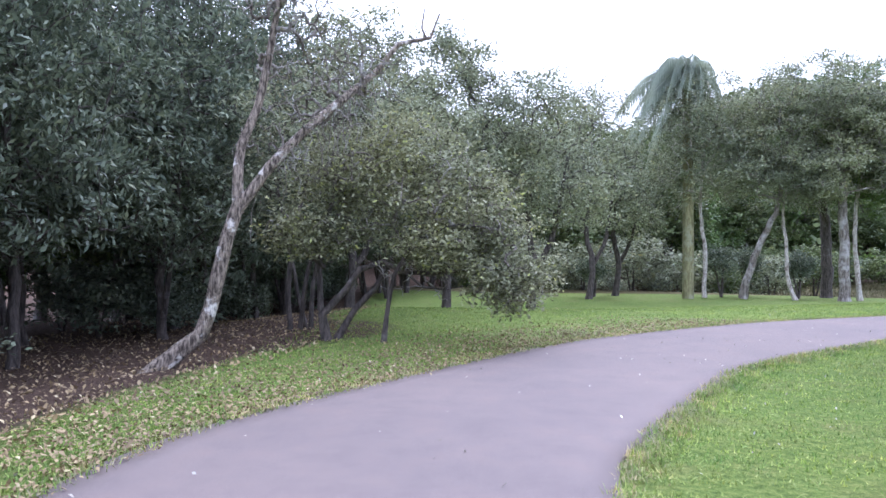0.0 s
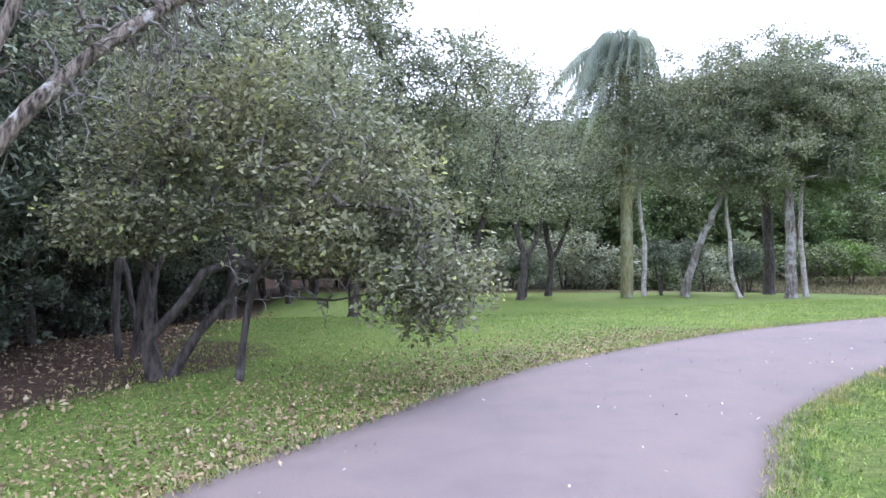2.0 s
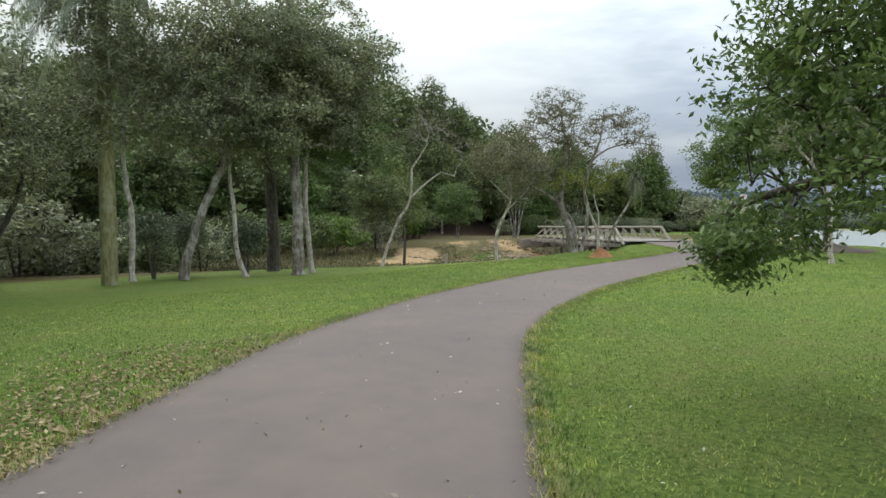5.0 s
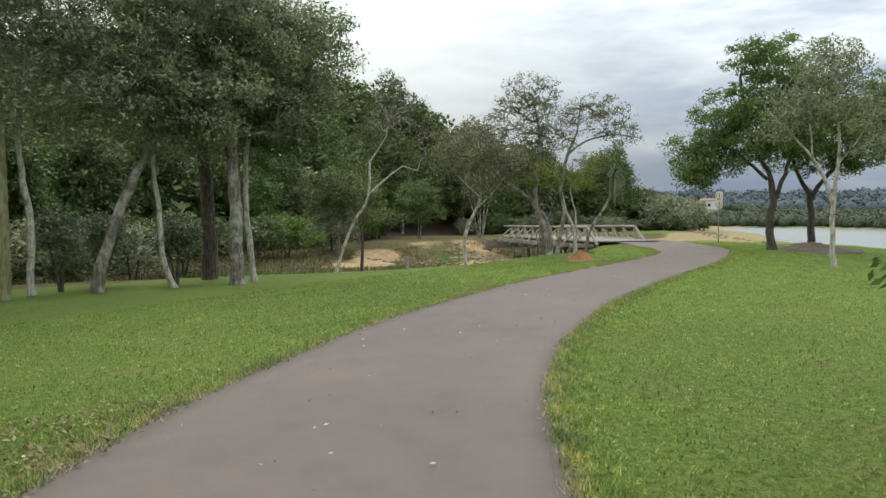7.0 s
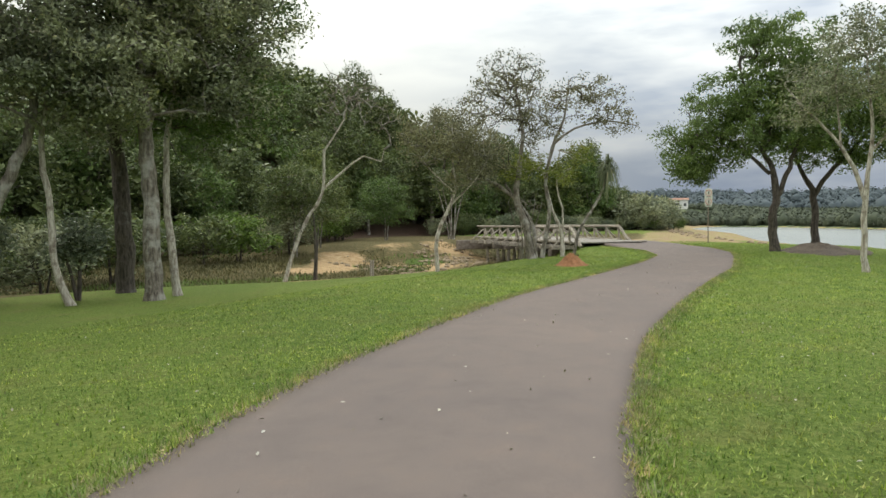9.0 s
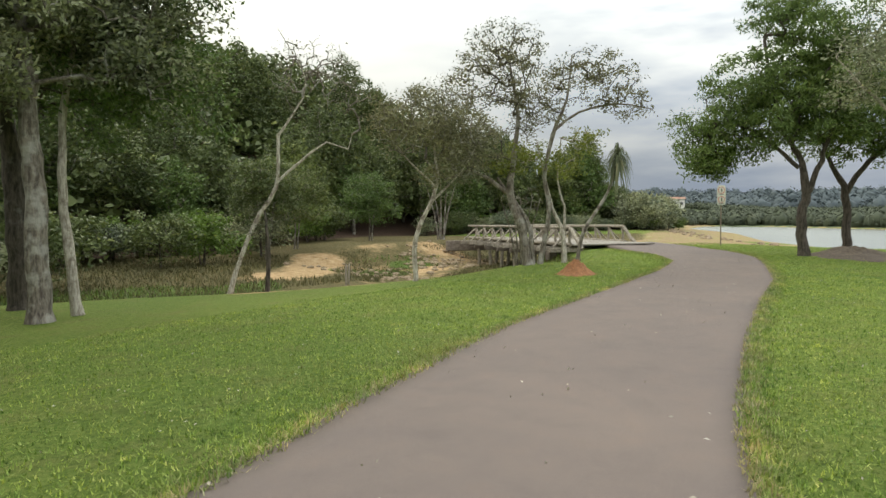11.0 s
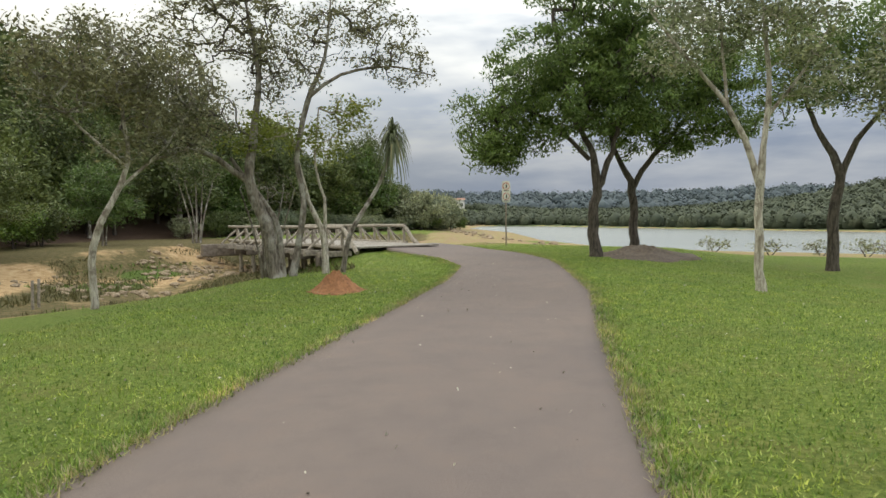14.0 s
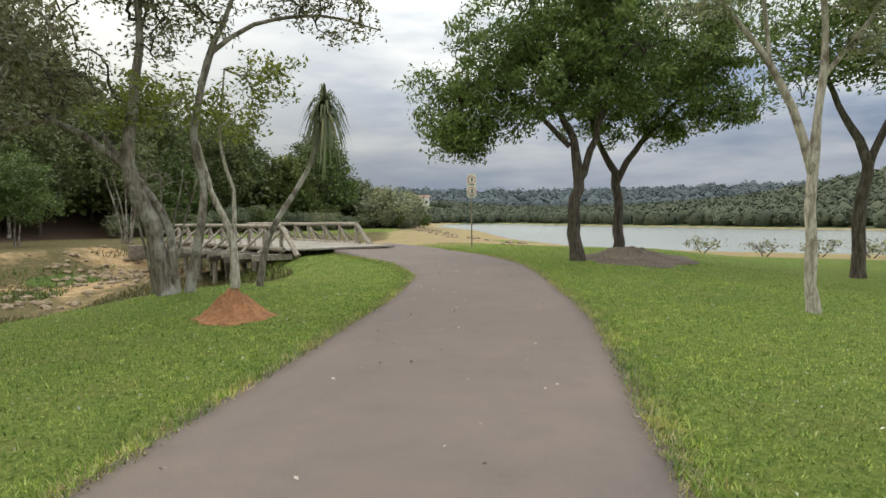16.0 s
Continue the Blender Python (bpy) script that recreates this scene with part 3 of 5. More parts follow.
creekd = seg_dist(gp, creek)
zones = {
    "litter": np.maximum(sst(-0.7, 1.2, west), sst(-2.0, 3.0, wood)) + 0.35 * (1 - sst(0.2, 1.2, np.abs(pathd))) * (gp[:, 0] < 4) * (gp[:, 0] < np.interp(gp[:, 1], [5, 14], [0.5, 3.5]))
    + 0.7 * (1 - sst(0.5, 1.2, np.hypot((gp[:, 0] + 2.4) / 2.2, (gp[:, 1] - 14.2) / 2.6))),
    "turf": (1 - sst(0.7, 1.2, np.hypot((gp[:, 0] - 38.2) / 3.2, (gp[:, 1] - 47) / 0.9))) + (1 - sst(0.7, 1.2, np.hypot((gp[:, 0] - 42.8) / 2.0, (gp[:, 1] - 48.6) / 0.9))) + (1 - sst(0.8, 1.2, np.hypot((gp[:, 0] - 18) / 10, (gp[:, 1] - 42) / 3.5))),
    "woodfloor": np.maximum(sst(2, 6, wood), sst(0.5, 2.0, -laked) * (gp[:, 0] > 100)),
    "weeds": np.maximum(sst(-0.5, 1.5, lowd), sst(-17, -12, wood) * (gp[:, 0] < 62) * (gp[:, 1] > 36)) * 0.95,
    "sand": 1.0 * (1 - sst(0.3, 0.8, seg_dist(gp, np.array([(21.5, 33.7), (25, 32.6), (30, 32.3)])))) + 0.72 * (1 - sst(0.8, 2.4, seg_dist(gp, np.array([(29.2, 44.2), (32, 45.4), (37, 51)])))) * (lowd > -1)
    + 0.45 * sst(0.5, 2.0, lowd) * (1 - sst(1.0, 3.0, creekd)) * (0.7 + 0.5 * wave(gp, 0.5, 21)) + (0.5 + 0.5 * wave(gp, 0.8, 23)) * (1 - sst(0.7, 1.3, np.hypot((gp[:, 0] - 44.5) / 8, (gp[:, 1] - 49.5) / 3.0))),
    "shore": sst(-12.2, -10.2, laked) * (gp[:, 0] < 75) * (gp[:, 1] < 34) + 0.85 * (1 - sst(2.6, 5.0, seg_dist(gp, np.array([(54.5, 36.0), (66, 38.5), (88, 49.5)])))) + np.where(near_side(gp), 0.62 * sst(-17, -8, laked) + 0.25 * sst(-5, -2, laked), sst(-2.0, -0.8, laked) * 0.62) * (gp[:, 0] >= 75),
}
for key, val in zones.items():
    at = gme.attributes.new(key, "FLOAT", "POINT")
    at.data.foreach_set("value", np.clip(val, 0, 1).astype(np.float32))
tagged(new("ground", gme), "mown green park lawn with bare and leaf-strewn patches", "ground", kind="structure")

wgrid = np.array([(x, y, WATER_Z) for x in np.linspace(48, 215, 30) for y in np.linspace(-165, 96, 40)])
wi = (np.arange(29)[:, None] * 40 + np.arange(39)[None, :]).ravel()
keep_c = wgrid[wi][:, :2] + np.array([167 / 58, 261 / 78])
keep = inside(keep_c, LAKE) | (seg_dist(keep_c, LAKE, True) < 8)
wq = np.column_stack([wi, wi + 40, wi + 41, wi + 1])[keep]
tagged(new("water", mesh_np("water", wgrid, wq, material=M_WATER)), "calm grey-green lake water under a cloudy sky", "lake", kind="structure")

# asphalt path, with a worn uneven edge
rng = np.random.default_rng(5)
le, re_ = smooth_line(LEFT_EDGE, 0.25), smooth_line(RIGHT_EDGE, 0.25)
n_st = 330
le = np.column_stack([np.interp(np.linspace(0, len(le) - 1, n_st), np.arange(len(le)), le[:, k]) for k in (0, 1)])
re_ = np.column_stack([np.interp(np.linspace(0, len(re_) - 1, n_st), np.arange(len(re_)), re_[:, k]) for k in (0, 1)])
cross = (re_ - le) / np.linalg.norm(re_ - le, axis=1)[:, None]
wob = np.convolve(rng.normal(size=n_st + 8), np.ones(5) / 5, "same")[4:-4]
wob2 = np.convolve(rng.normal(size=n_st + 8), np.ones(5) / 5, "same")[4:-4]
le, re_ = le + cross * (0.05 * wob)[:, None], re_ + cross * (0.05 * wob2)[:, None]
pv, cols = [], 11
for k in range(cols):
    f = k / (cols - 1)
    q = le + (re_ - le) * f
    z = 0.012 + 0.02 * math.sin(math.pi * f)
    end = np.clip((np.arange(n_st) - (n_st - 22)) / 22, 0, 1) * 0.19
    pv.append(np.column_stack([q, np.full(n_st, z) + end]))
edge_l, edge_r = pv[0].copy(), pv[-1].copy()
edge_l[:, 2] -= 0.12
edge_r[:, 2] -= 0.12
pv = np.stack([edge_l] + pv + [edge_r], 1)
cc = cols + 2
pi_ = (np.arange(n_st - 1)[:, None] * cc + np.arange(cc - 1)[None, :]).ravel()
tagged(new("path", mesh_np("path", pv.reshape(-1, 3), np.column_stack([pi_, pi_ + 1, pi_ + cc + 1, pi_ + cc]), material=M_ASPHALT, smooth=True)),
       "worn purplish-grey asphalt footpath curving through grass", "path", kind="structure")


# ---- trees beside the first bend ----
def gz_at(x, y, dz=-0.05):
    return (x, y, ground_z(x, y) + dz)


tree("leaning_tree", gz_at(-3.75, 10.15), "leaning weathered whitish tree with peeling bark and bare forked limbs",
     [[(-3.75, 10.15, -0.45, 0.139), (-3.25, 10.39, 0.08, 0.131), (-3.0, 10.49, 0.30, 0.123), (-2.83, 10.58, 0.76, 0.115), (-2.78, 10.61, 1.2, 0.111), (-2.67, 10.66, 1.82, 0.107), (-2.48, 10.75, 2.44, 0.102)],
      [(-2.52, 10.75, 2.2, 0.094), (-2.51, 10.9, 3.29, 0.078), (-2.36, 11.1, 3.94, 0.070), (-2.2, 11.17, 4.78, 0.057), (-2.05, 11.24, 5.72, 0.045), (-1.9, 11.3, 6.8, 0.033)],
      [(-2.5, 10.78, 2.3, 0.090), (-2.11, 11.0, 2.93, 0.082), (-1.61, 11.27, 3.59, 0.074), (-1.09, 11.8, 4.22, 0.066), (-0.65, 12.3, 4.8, 0.053), (-0.3, 12.4, 5.3, 0.045), (0.27, 12.5, 5.42, 0.029), (0.43, 12.5, 5.85, 0.015)],
      [(0.2, 12.5, 5.4, 0.025), (0.12, 12.5, 5.6, 0.018), (0.16, 12.5, 5.95, 0.010)]],
     [(-1.4, 11.8, 4.6, 1.4, 0.9, 1.0), (-2.0, 11.2, 3.4, 0.9, 0.5, 0.8), (-1.9, 11.2, 5.8, 1.2, 0.9, 0.9)], 11, B_WHITE, L_OLIVE, twigs=560, per=4, size=0.07, sigma=0.2, tip=0.007, wobble=0.34, limb_bark=B_GREY, sides=12)

vine_host = bpy.data.objects["leaning_tree"]
vr = np.random.default_rng(15)
for k in range(34):
    f = vr.uniform(0, 1)
    p0 = np.array([(-2.3, 10.9, 2.75), (-1.6, 11.27, 3.6), (-1.09, 11.8, 4.2), (-0.5, 12.35, 5.0)])
    c = np.array([np.interp(f * 3, [0, 1, 2, 3], p0[:, q]) for q in range(3)]) - np.array(vine_host.location)
    ln = vr.uniform(0.3, 1.1)
    sway = vr.normal(size=(5, 2)) * 0.05
    v_, f_ = tubes([np.array([(c[0] + sway[q, 0], c[1] + sway[q, 1], c[2] - ln * q / 4, 0.009 - 0.001 * q) for q in range(5)])], 4)
    part_np("vine", mesh_np("vine", v_, f_, material=B_GREY, smooth=True), vine_host)

tree("spreading_bush_tree", gz_at(-1.65, 12.75), "low spreading grey-green tree with bent dark limbs over grass",
     [[(-1.60, 12.72, -0.2, 0.085), (-1.74, 12.72, 0.42, 0.075), (-1.30, 12.74, 0.92, 0.065), (-1.02, 12.74, 1.28, 0.058), (-0.62, 12.76, 1.42, 0.05), (-0.2, 12.8, 1.24, 0.044), (0.3, 12.85, 1.22, 0.036), (0.95, 12.9, 1.28, 0.028), (1.6, 12.8, 0.85, 0.014)],
      [(-1.56, 12.8, -0.2, 0.07), (-1.2, 13.0, 0.52, 0.06), (-0.8, 13.1, 0.95, 0.052), (-0.55, 13.2, 1.4, 0.045), (-0.1, 13.5, 2.2, 0.034), (0.5, 13.6, 3.0, 0.018)],
      [(-0.53, 12.48, -0.15, 0.052), (-0.48, 12.5, 0.45, 0.045), (-0.36, 12.54, 1.2, 0.040), (0.0, 12.5, 1.75, 0.034), (0.7, 12.4, 2.1, 0.026), (1.5, 12.3, 2.0, 0.013)],
      [(-1.66, 12.95, -0.2, 0.07), (-1.9, 13.1, 0.9, 0.06), (-1.85, 13.2, 2.0, 0.048), (-1.5, 13.3, 3.3, 0.024)],
      [(-1.8, 13.1, 1.3, 0.042), (-2.3, 12.9, 1.75, 0.032), (-2.75, 12.7, 2.15, 0.016)],
      [(-0.2, 12.8, 1.24, 0.026), (0.15, 12.6, 0.98, 0.02), (0.6, 12.55, 0.95, 0.012), (1.1, 12.5, 1.05, 0.007)]],
     [(-1.5, 13.3, 2.75, 1.35, 1.3, 1.25), (0.1, 13.1, 2.75, 1.5, 1.3, 1.2), (1.35, 12.7, 2.1, 1.05, 1.1, 0.95), (1.75, 12.35, 1.15, 0.75, 0.8, 0.6, 1.3), (0.5, 12.7, 1.75, 1.1, 0.9, 0.5, 1.3), (-0.5, 13.6, 3.5, 1.3, 1.1, 0.85), (-2.0, 12.75, 1.95, 0.85, 0.7, 0.5, 1.0)],
     12, B_DARK, L_BUSH, limb_bark=B_GREY, twigs=980, per=40, size=0.082, sigma=0.19, tip=0.0068, droop=0.3, narrow=0.48, sides=10, shell=0.5, wobble=0.22)

# bare twigs under the low limb
bush = bpy.data.objects["spreading_bush_tree"]
limb = np.array([(-1.02, 12.74, 1.28), (-0.62, 12.76, 1.42), (-0.2, 12.8, 1.24), (0.3, 12.85, 1.22), (0.95, 12.9, 1.28), (1.6, 12.8, 0.85)]) - np.array(bush.location)
low = [tuple(np.array(c) - np.array(bush.location)) + r for c, r in (((0.2, 12.6, 1.05), (0.9, 0.5, 0.35)), ((0.9, 12.5, 0.85), (0.7, 0.5, 0.35)), ((-0.5, 12.6, 1.35), (0.7, 0.5, 0.3)))]
tw, _, _ = grow([smooth_line(limb, 0.15)], low, 80, np.random.default_rng(16), 0.0045, 0.3)
v_, f_ = tubes(tw, 4)
tagged(part_np("twigs", mesh_np("twigs", v_, f_, material=B_GREY, smooth=True), bush), "bare pale twigs", kind="stuff")

tree("multi_stem_tree", gz_at(-2.9, 14.8), "dark multi-stemmed shrubby tree with dense grey-green crown",
     [[(-3.0, 14.7, -0.3, 0.058), (-3.1, 14.75, 1.0, 0.052), (-2.9, 14.9, 2.6, 0.039), (-2.6, 15.2, 4.2, 0.026)], [(-2.85, 14.8, -0.3, 0.052), (-2.7, 14.9, 1.2, 0.046), (-2.2, 15.3, 3.0, 0.033)],
      [(-2.6, 14.8, -0.3, 0.052), (-2.5, 14.9, 1.3, 0.046), (-1.8, 15.6, 3.3, 0.033)], [(-2.75, 15.0, -0.3, 0.046), (-3.2, 15.2, 1.5, 0.039), (-3.8, 15.6, 3.6, 0.026)]],
     [(-2.6, 15.8, 4.4, 2.2, 1.8, 1.5), (-1.0, 16.6, 4.6, 1.8, 1.6, 1.3), (-3.6, 16, 3.2, 1.4, 1.2, 1.4)], 13, B_DARK, L_GREY, twigs=330, per=40, size=0.11, sigma=0.24, tip=0.006)

for k, (x, y, h, rx, n) in enumerate([(-0.6, 22.5, 9.3, 2.6, 380), (2.2, 23.8, 8.1, 2.5, 360), (4.9, 32.0, 9.6, 2.6, 330), (-3.4, 21.0, 9.6, 2.5, 300), (6.4, 34.5, 7.4, 1.9, 220)]):
    tree("park_tree", gz_at(x, y), "grey-green broadleaf tree with dark trunk at the lawn's edge",
         [[(x, y, -0.5, 0.15), (x + 0.15, y, 1.2, 0.13), (x - 0.1, y + 0.2, 2.6, 0.11), (x + 0.1, y + 0.1, h * 0.65, 0.06)], [(x + 0.1, y, 0.9, 0.10), (x + 0.8, y + 0.2, 2.4, 0.08), (x + 1.2, y + 0.3, h * 0.6, 0.04)]],
         [(x, y, h * 0.66, rx, rx, h * 0.30), (x + rx * 0.6, y - 0.4, h * 0.46, rx * 0.7, rx * 0.7, h * 0.18), (x - rx * 0.5, y, h * 0.50, rx * 0.75, rx * 0.8, h * 0.2), (x + 0.4, y, h * 0.86, rx * 0.6, rx * 0.6, h * 0.12)],
         30 + k, B_DARK, L_GREY, twigs=n, per=58, size=0.125, sigma=0.28, tip=0.008, group="park trees")

# ---- group of trees with the palm ----
GROUP = [
    ("slender_tree", "slender tree with pale mottled trunk in a grove", [[(10.3, 33.4, -0.4, 0.105), (10.3, 33.4, 1.8, 0.090), (10.1, 33.45, 3.9, 0.075), (10.3, 33.5, 7.0, 0.038)]],
     [(10.2, 33.0, 7.2, 2.2, 2.2, 2.0), (9.2, 31.9, 6.5, 1.4, 0.7, 2.3), (9.0, 33.6, 5.2, 1.7, 1.7, 1.5), (11.3, 33.0, 5.6, 1.5, 1.7, 1.6)], B_PALE, L_GREY, 330),
    ("slanting_tree", "slanting grey-barked broadleaf tree in a grove", [[(11.95, 33.2, -0.4, 0.173), (12.24, 33.11, 1.09, 0.151), (12.76, 32.91, 2.4, 0.137), (13.3, 32.71, 3.93, 0.108), (13.6, 32.6, 6.5, 0.050)]],
     [(13.2, 32.8, 7.4, 2.0, 2.2, 2.0), (12.0, 32.8, 5.0, 1.6, 1.7, 1.4), (14.0, 32.2, 5.0, 1.5, 1.7, 1.3)], B_GREY, L_GREY, 330),
    ("crooked_tree", "thin crooked tree leaning in a grove", [[(14.1, 32.75, -0.5, 0.098), (13.78, 32.9, 0.61, 0.083), (13.71, 32.93, 2.18, 0.075), (13.6, 32.97, 3.6, 0.060), (13.9, 32.8, 5.6, 0.030)]],
     [(13.8, 32.6, 5.4, 1.3, 1.5, 1.3), (14.6, 31.8, 4.2, 1.0, 1.2, 0.8)], B_PALE, L_GREY, 150),
    ("dark_trunk_tree", "thick dark-trunked broadleaf tree in a grove", [[(16.28, 34.9, -0.6, 0.264), (16.26, 34.92, 2.2, 0.232), (16.14, 34.98, 4.2, 0.192), (16.3, 34.8, 7.5, 0.080)]],
     [(16.0, 34.2, 7.9, 2.5, 2.4, 2.2), (17.6, 33.6, 6.6, 1.9, 2.0, 1.9), (17.4, 33.2, 4.6, 1.5, 1.7, 1.3), (18.4, 32.4, 5.4, 1.5, 1.5, 1.6), (18.9, 32.0, 4.2, 1.0, 1.0, 0.9), (18.9, 32.2, 7.4, 1.3, 1.4, 1.6)], B_DARK, L_GREEN, 560),
    ("grey_trunk_tree", "tall grey-trunked broadleaf tree with lichen patches", [[(15.8, 31.95, -0.5, 0.224), (15.78, 31.97, 2.16, 0.200), (15.7, 32.0, 4.0, 0.168), (15.5, 32.0, 7.5, 0.064)]],
     [(15.6, 31.8, 7.6, 2.3, 2.2, 2.2), (17.2, 31.5, 6.4, 1.7, 1.8, 1.8), (14.6, 31.2, 5.4, 1.6, 1.6, 1.3), (17.9, 31.4, 4.7, 1.2, 1.4, 1.1), (18.4, 31.2, 6.9, 1.3, 1.4, 1.6)], B_GREY, L_GREY, 420),
    ("side_stem_tree", "thin pale-stemmed tree beside a thicker trunk", [[(16.7, 32.5, -0.5, 0.11), (16.5, 32.6, 2.2, 0.09), (16.6, 32.6, 4.2, 0.07), (16.8, 32.5, 5.6, 0.04)]],
     [(17.1, 32.3, 5.4, 1.3, 1.4, 1.1)], B_PALE, L_GREY, 120)]
for k, (nm, lb, st, bl, bk, lf, n) in enumerate(GROUP):
    bl = [(x, y, z + (0.5 if z > 6 else 0.1), rx * 1.15, ry * 1.15, rz * 1.14) for x, y, z, rx, ry, rz in bl]
    tree(nm, gz_at(*st[0][0][:2]), lb, [[(x, y, z, r) for x, y, z, r in s] for s in st], bl, 60 + k, bk, lf, twigs=int(n * 1.15), per=66, size=0.125, sigma=0.27, tip=0.009, group="trees of the grove", shell=0.55)

for k, (x, y, h) in enumerate([(11.3, 34.3, 2.0), (5.3, 33.6, 1.3), (14.6, 33.8, 1.7), (12.7, 35, 1.9)]):
    tree("understorey_shrub", gz_at(x, y), "dark leafy shrub under the grove trees", [[(x, y, -0.5, 0.06), (x + 0.1, y, h * 0.5, 0.04)], [(x, y, -0.5, 0.05), (x - 0.3, y + 0.1, h * 0.6, 0.03)]],
         [(x, y, h * 0.62, 0.7, 0.7, h * 0.42)], 80 + k, B_DARK, L_DARK, twigs=60, per=40, size=0.13, sigma=0.2, tip=0.006, category="shrub", group="understorey shrubs")


def palm(at, top, seed):
    rng = np.random.default_rng(seed)
    ob = thing("palm_tree", at, "tall palm with straight olive trunk and drooping silvery fronds", "palm tree")
    base, t = np.zeros(3), np.array(top) - np.array(at)
    zs = np.linspace(0, 1, 40)
    ring = 0.26 - 0.05 * zs + 0.012 * (np.arange(40) % 2)
    v, f = tubes([np.column_stack([t[0] * zs ** 2, t[1] * zs ** 2, t[2] * zs, ring])], 14)
    part_np("trunk", mesh_np("trunk", v, f, material=B_PALM, smooth=True), ob)
    for k in range(36):
        a = k * 2.4 + rng.uniform(-0.3, 0.3)
        lift = -0.6 + 2.0 * (k % 9) / 8 + rng.uniform(-0.15, 0.15)
        ln = rng.uniform(2.2, 4.2)
        s = np.linspace(0, 1, 22)
        out = ln * (s - 0.30 * s ** 2) * math.cos(lift * 0.75) * 0.95
        up = ln * (math.sin(lift) * s - (0.6 + 0.62 * max(lift, 0) + rng.uniform(0, 0.25)) * s ** 2.2)
        lean_x, lean_y = -0.75 * s ** 2, 0.1 * s
        spine = np.column_stack([t[0] + out * math.cos(a) + lean_x, t[1] + out * math.sin(a) + lean_y, t[2] + up])
        v, f = tubes([np.column_stack([spine, 0.035 * (1 - 0.85 * s)])], 5)
        fr = part_np("frond", mesh_np("frond", v, f, material=L_PALM, smooth=True), ob)
        m = 130
        u = np.repeat(np.linspace(0.12, 1, m), 2)
        c = np.column_stack([np.interp(u, s, spine[:, q]) for q in range(3)])
        d = np.column_stack([np.interp(u, s, np.gradient(spine[:, q])) for q in range(3)])
        d /= np.linalg.norm(d, axis=1)[:, None]
        side = np.cross(d, [0, 0, 1])
        side *= np.tile([1, -1], m)[:, None]
        ll = (0.85 * np.sin(np.pi * np.clip(u * 0.9 + 0.08, 0, 1)) + 0.12)[:, None] * rng.uniform(0.8, 1.15, size=(2 * m, 1))
        tipv = c + side * ll * 0.22 + d * ll * 0.25 + np.array([0, 0, -1.0]) * ll * 0.95 + rng.normal(size=c.shape) * 0.07
        mid = c + side * ll * 0.25 + d * ll * 0.22 + np.array([0, 0, -0.25]) * ll
        wv_ = d * 0.015
        vv = np.stack([c - wv_, mid - wv_, tipv, mid + wv_], 1).reshape(-1, 3)
        part_np("blade", mesh_np("blade", vv, np.arange(8 * m).reshape(-1, 4), material=L_PALM), fr)
    return ob


palm(gz_at(9.5, 33.1), (9.35, 33.1, 10.0), 4)

# ---- bare leaning tree and its neighbour ----
tree("bare_leaning_tree", gz_at(21.2, 34.2), "pale leaning bare tree with a crooked side limb",
     [[(21.15, 34.2, -0.75, 0.075), (21.52, 34.02, 0.58, 0.066), (21.99, 33.77, 1.78, 0.061), (22.39, 33.55, 2.53, 0.054), (22.46, 33.5, 4.05, 0.049)],
      [(22.42, 33.52, 2.7, 0.046), (23.26, 33.07, 3.54, 0.034), (23.67, 32.85, 3.86, 0.026), (24.21, 32.55, 3.66, 0.023), (24.31, 32.49, 4.1, 0.011)],
      [(22.46, 33.5, 4.0, 0.040), (22.88, 33.28, 4.7, 0.029), (23.16, 33.12, 5.6, 0.020), (22.5, 33.5, 7.0, 0.007)]],
     [(23.3, 33.0, 5.9, 1.4, 1.2, 0.9), (24.2, 32.5, 5.2, 0.8, 0.8, 0.7, 0.6), (22.7, 33.4, 5.6, 0.5, 0.5, 1.2, 0.7)], 91, B_PALE, L_OLIVE, twigs=300, per=2, size=0.08, sigma=0.15, tip=0.0065, wobble=0.2, limb_bark=B_GREY)
tree("small_trunk_tree", gz_at(22.2, 33.9), "thin dark young tree beside a bare leaning tree", [[(22.14, 33.7, -0.8, 0.07), (22.2, 33.7, 0.6, 0.06), (22.1, 33.7, 1.9, 0.03)]],
     [(22.0, 33.8, 1.6, 0.4, 0.4, 0.6)], 92, B_DARK, L_OLIVE, twigs=20, per=8, size=0.09, sigma=0.15, tip=0.005)

# ---- trees by the bridge ----
tree("pale_stub_tree", gz_at(25.7, 31.4), "pale bent trunk with a thin olive-brown crown",
     [[(25.73, 31.36, -0.55, 0.073), (25.75, 31.34, 0.98, 0.070), (26.0, 31.13, 1.82, 0.067), (26.3, 30.95, 2.66, 0.045), (26.2, 31.0, 3.9, 0.028)],
      [(26.1, 31.05, 2.1, 0.039), (26.8, 30.46, 3.0, 0.028), (27.2, 30.1, 3.9, 0.017)], [(26.25, 31, 2.6, 0.034), (25.6, 31.4, 3.3, 0.025), (25.1, 31.9, 4.2, 0.014)]],
     [(25.6, 31.4, 4.5, 1.3, 1.3, 1.1), (26.8, 30.5, 4.2, 1.2, 1.2, 1.0), (26.6, 30.6, 3.1, 1.0, 1.0, 0.6)], 93, B_PALE, L_OLIVE, twigs=330, per=28, size=0.10, sigma=0.19, tip=0.007, wobble=0.16, limb_bark=B_GREY)
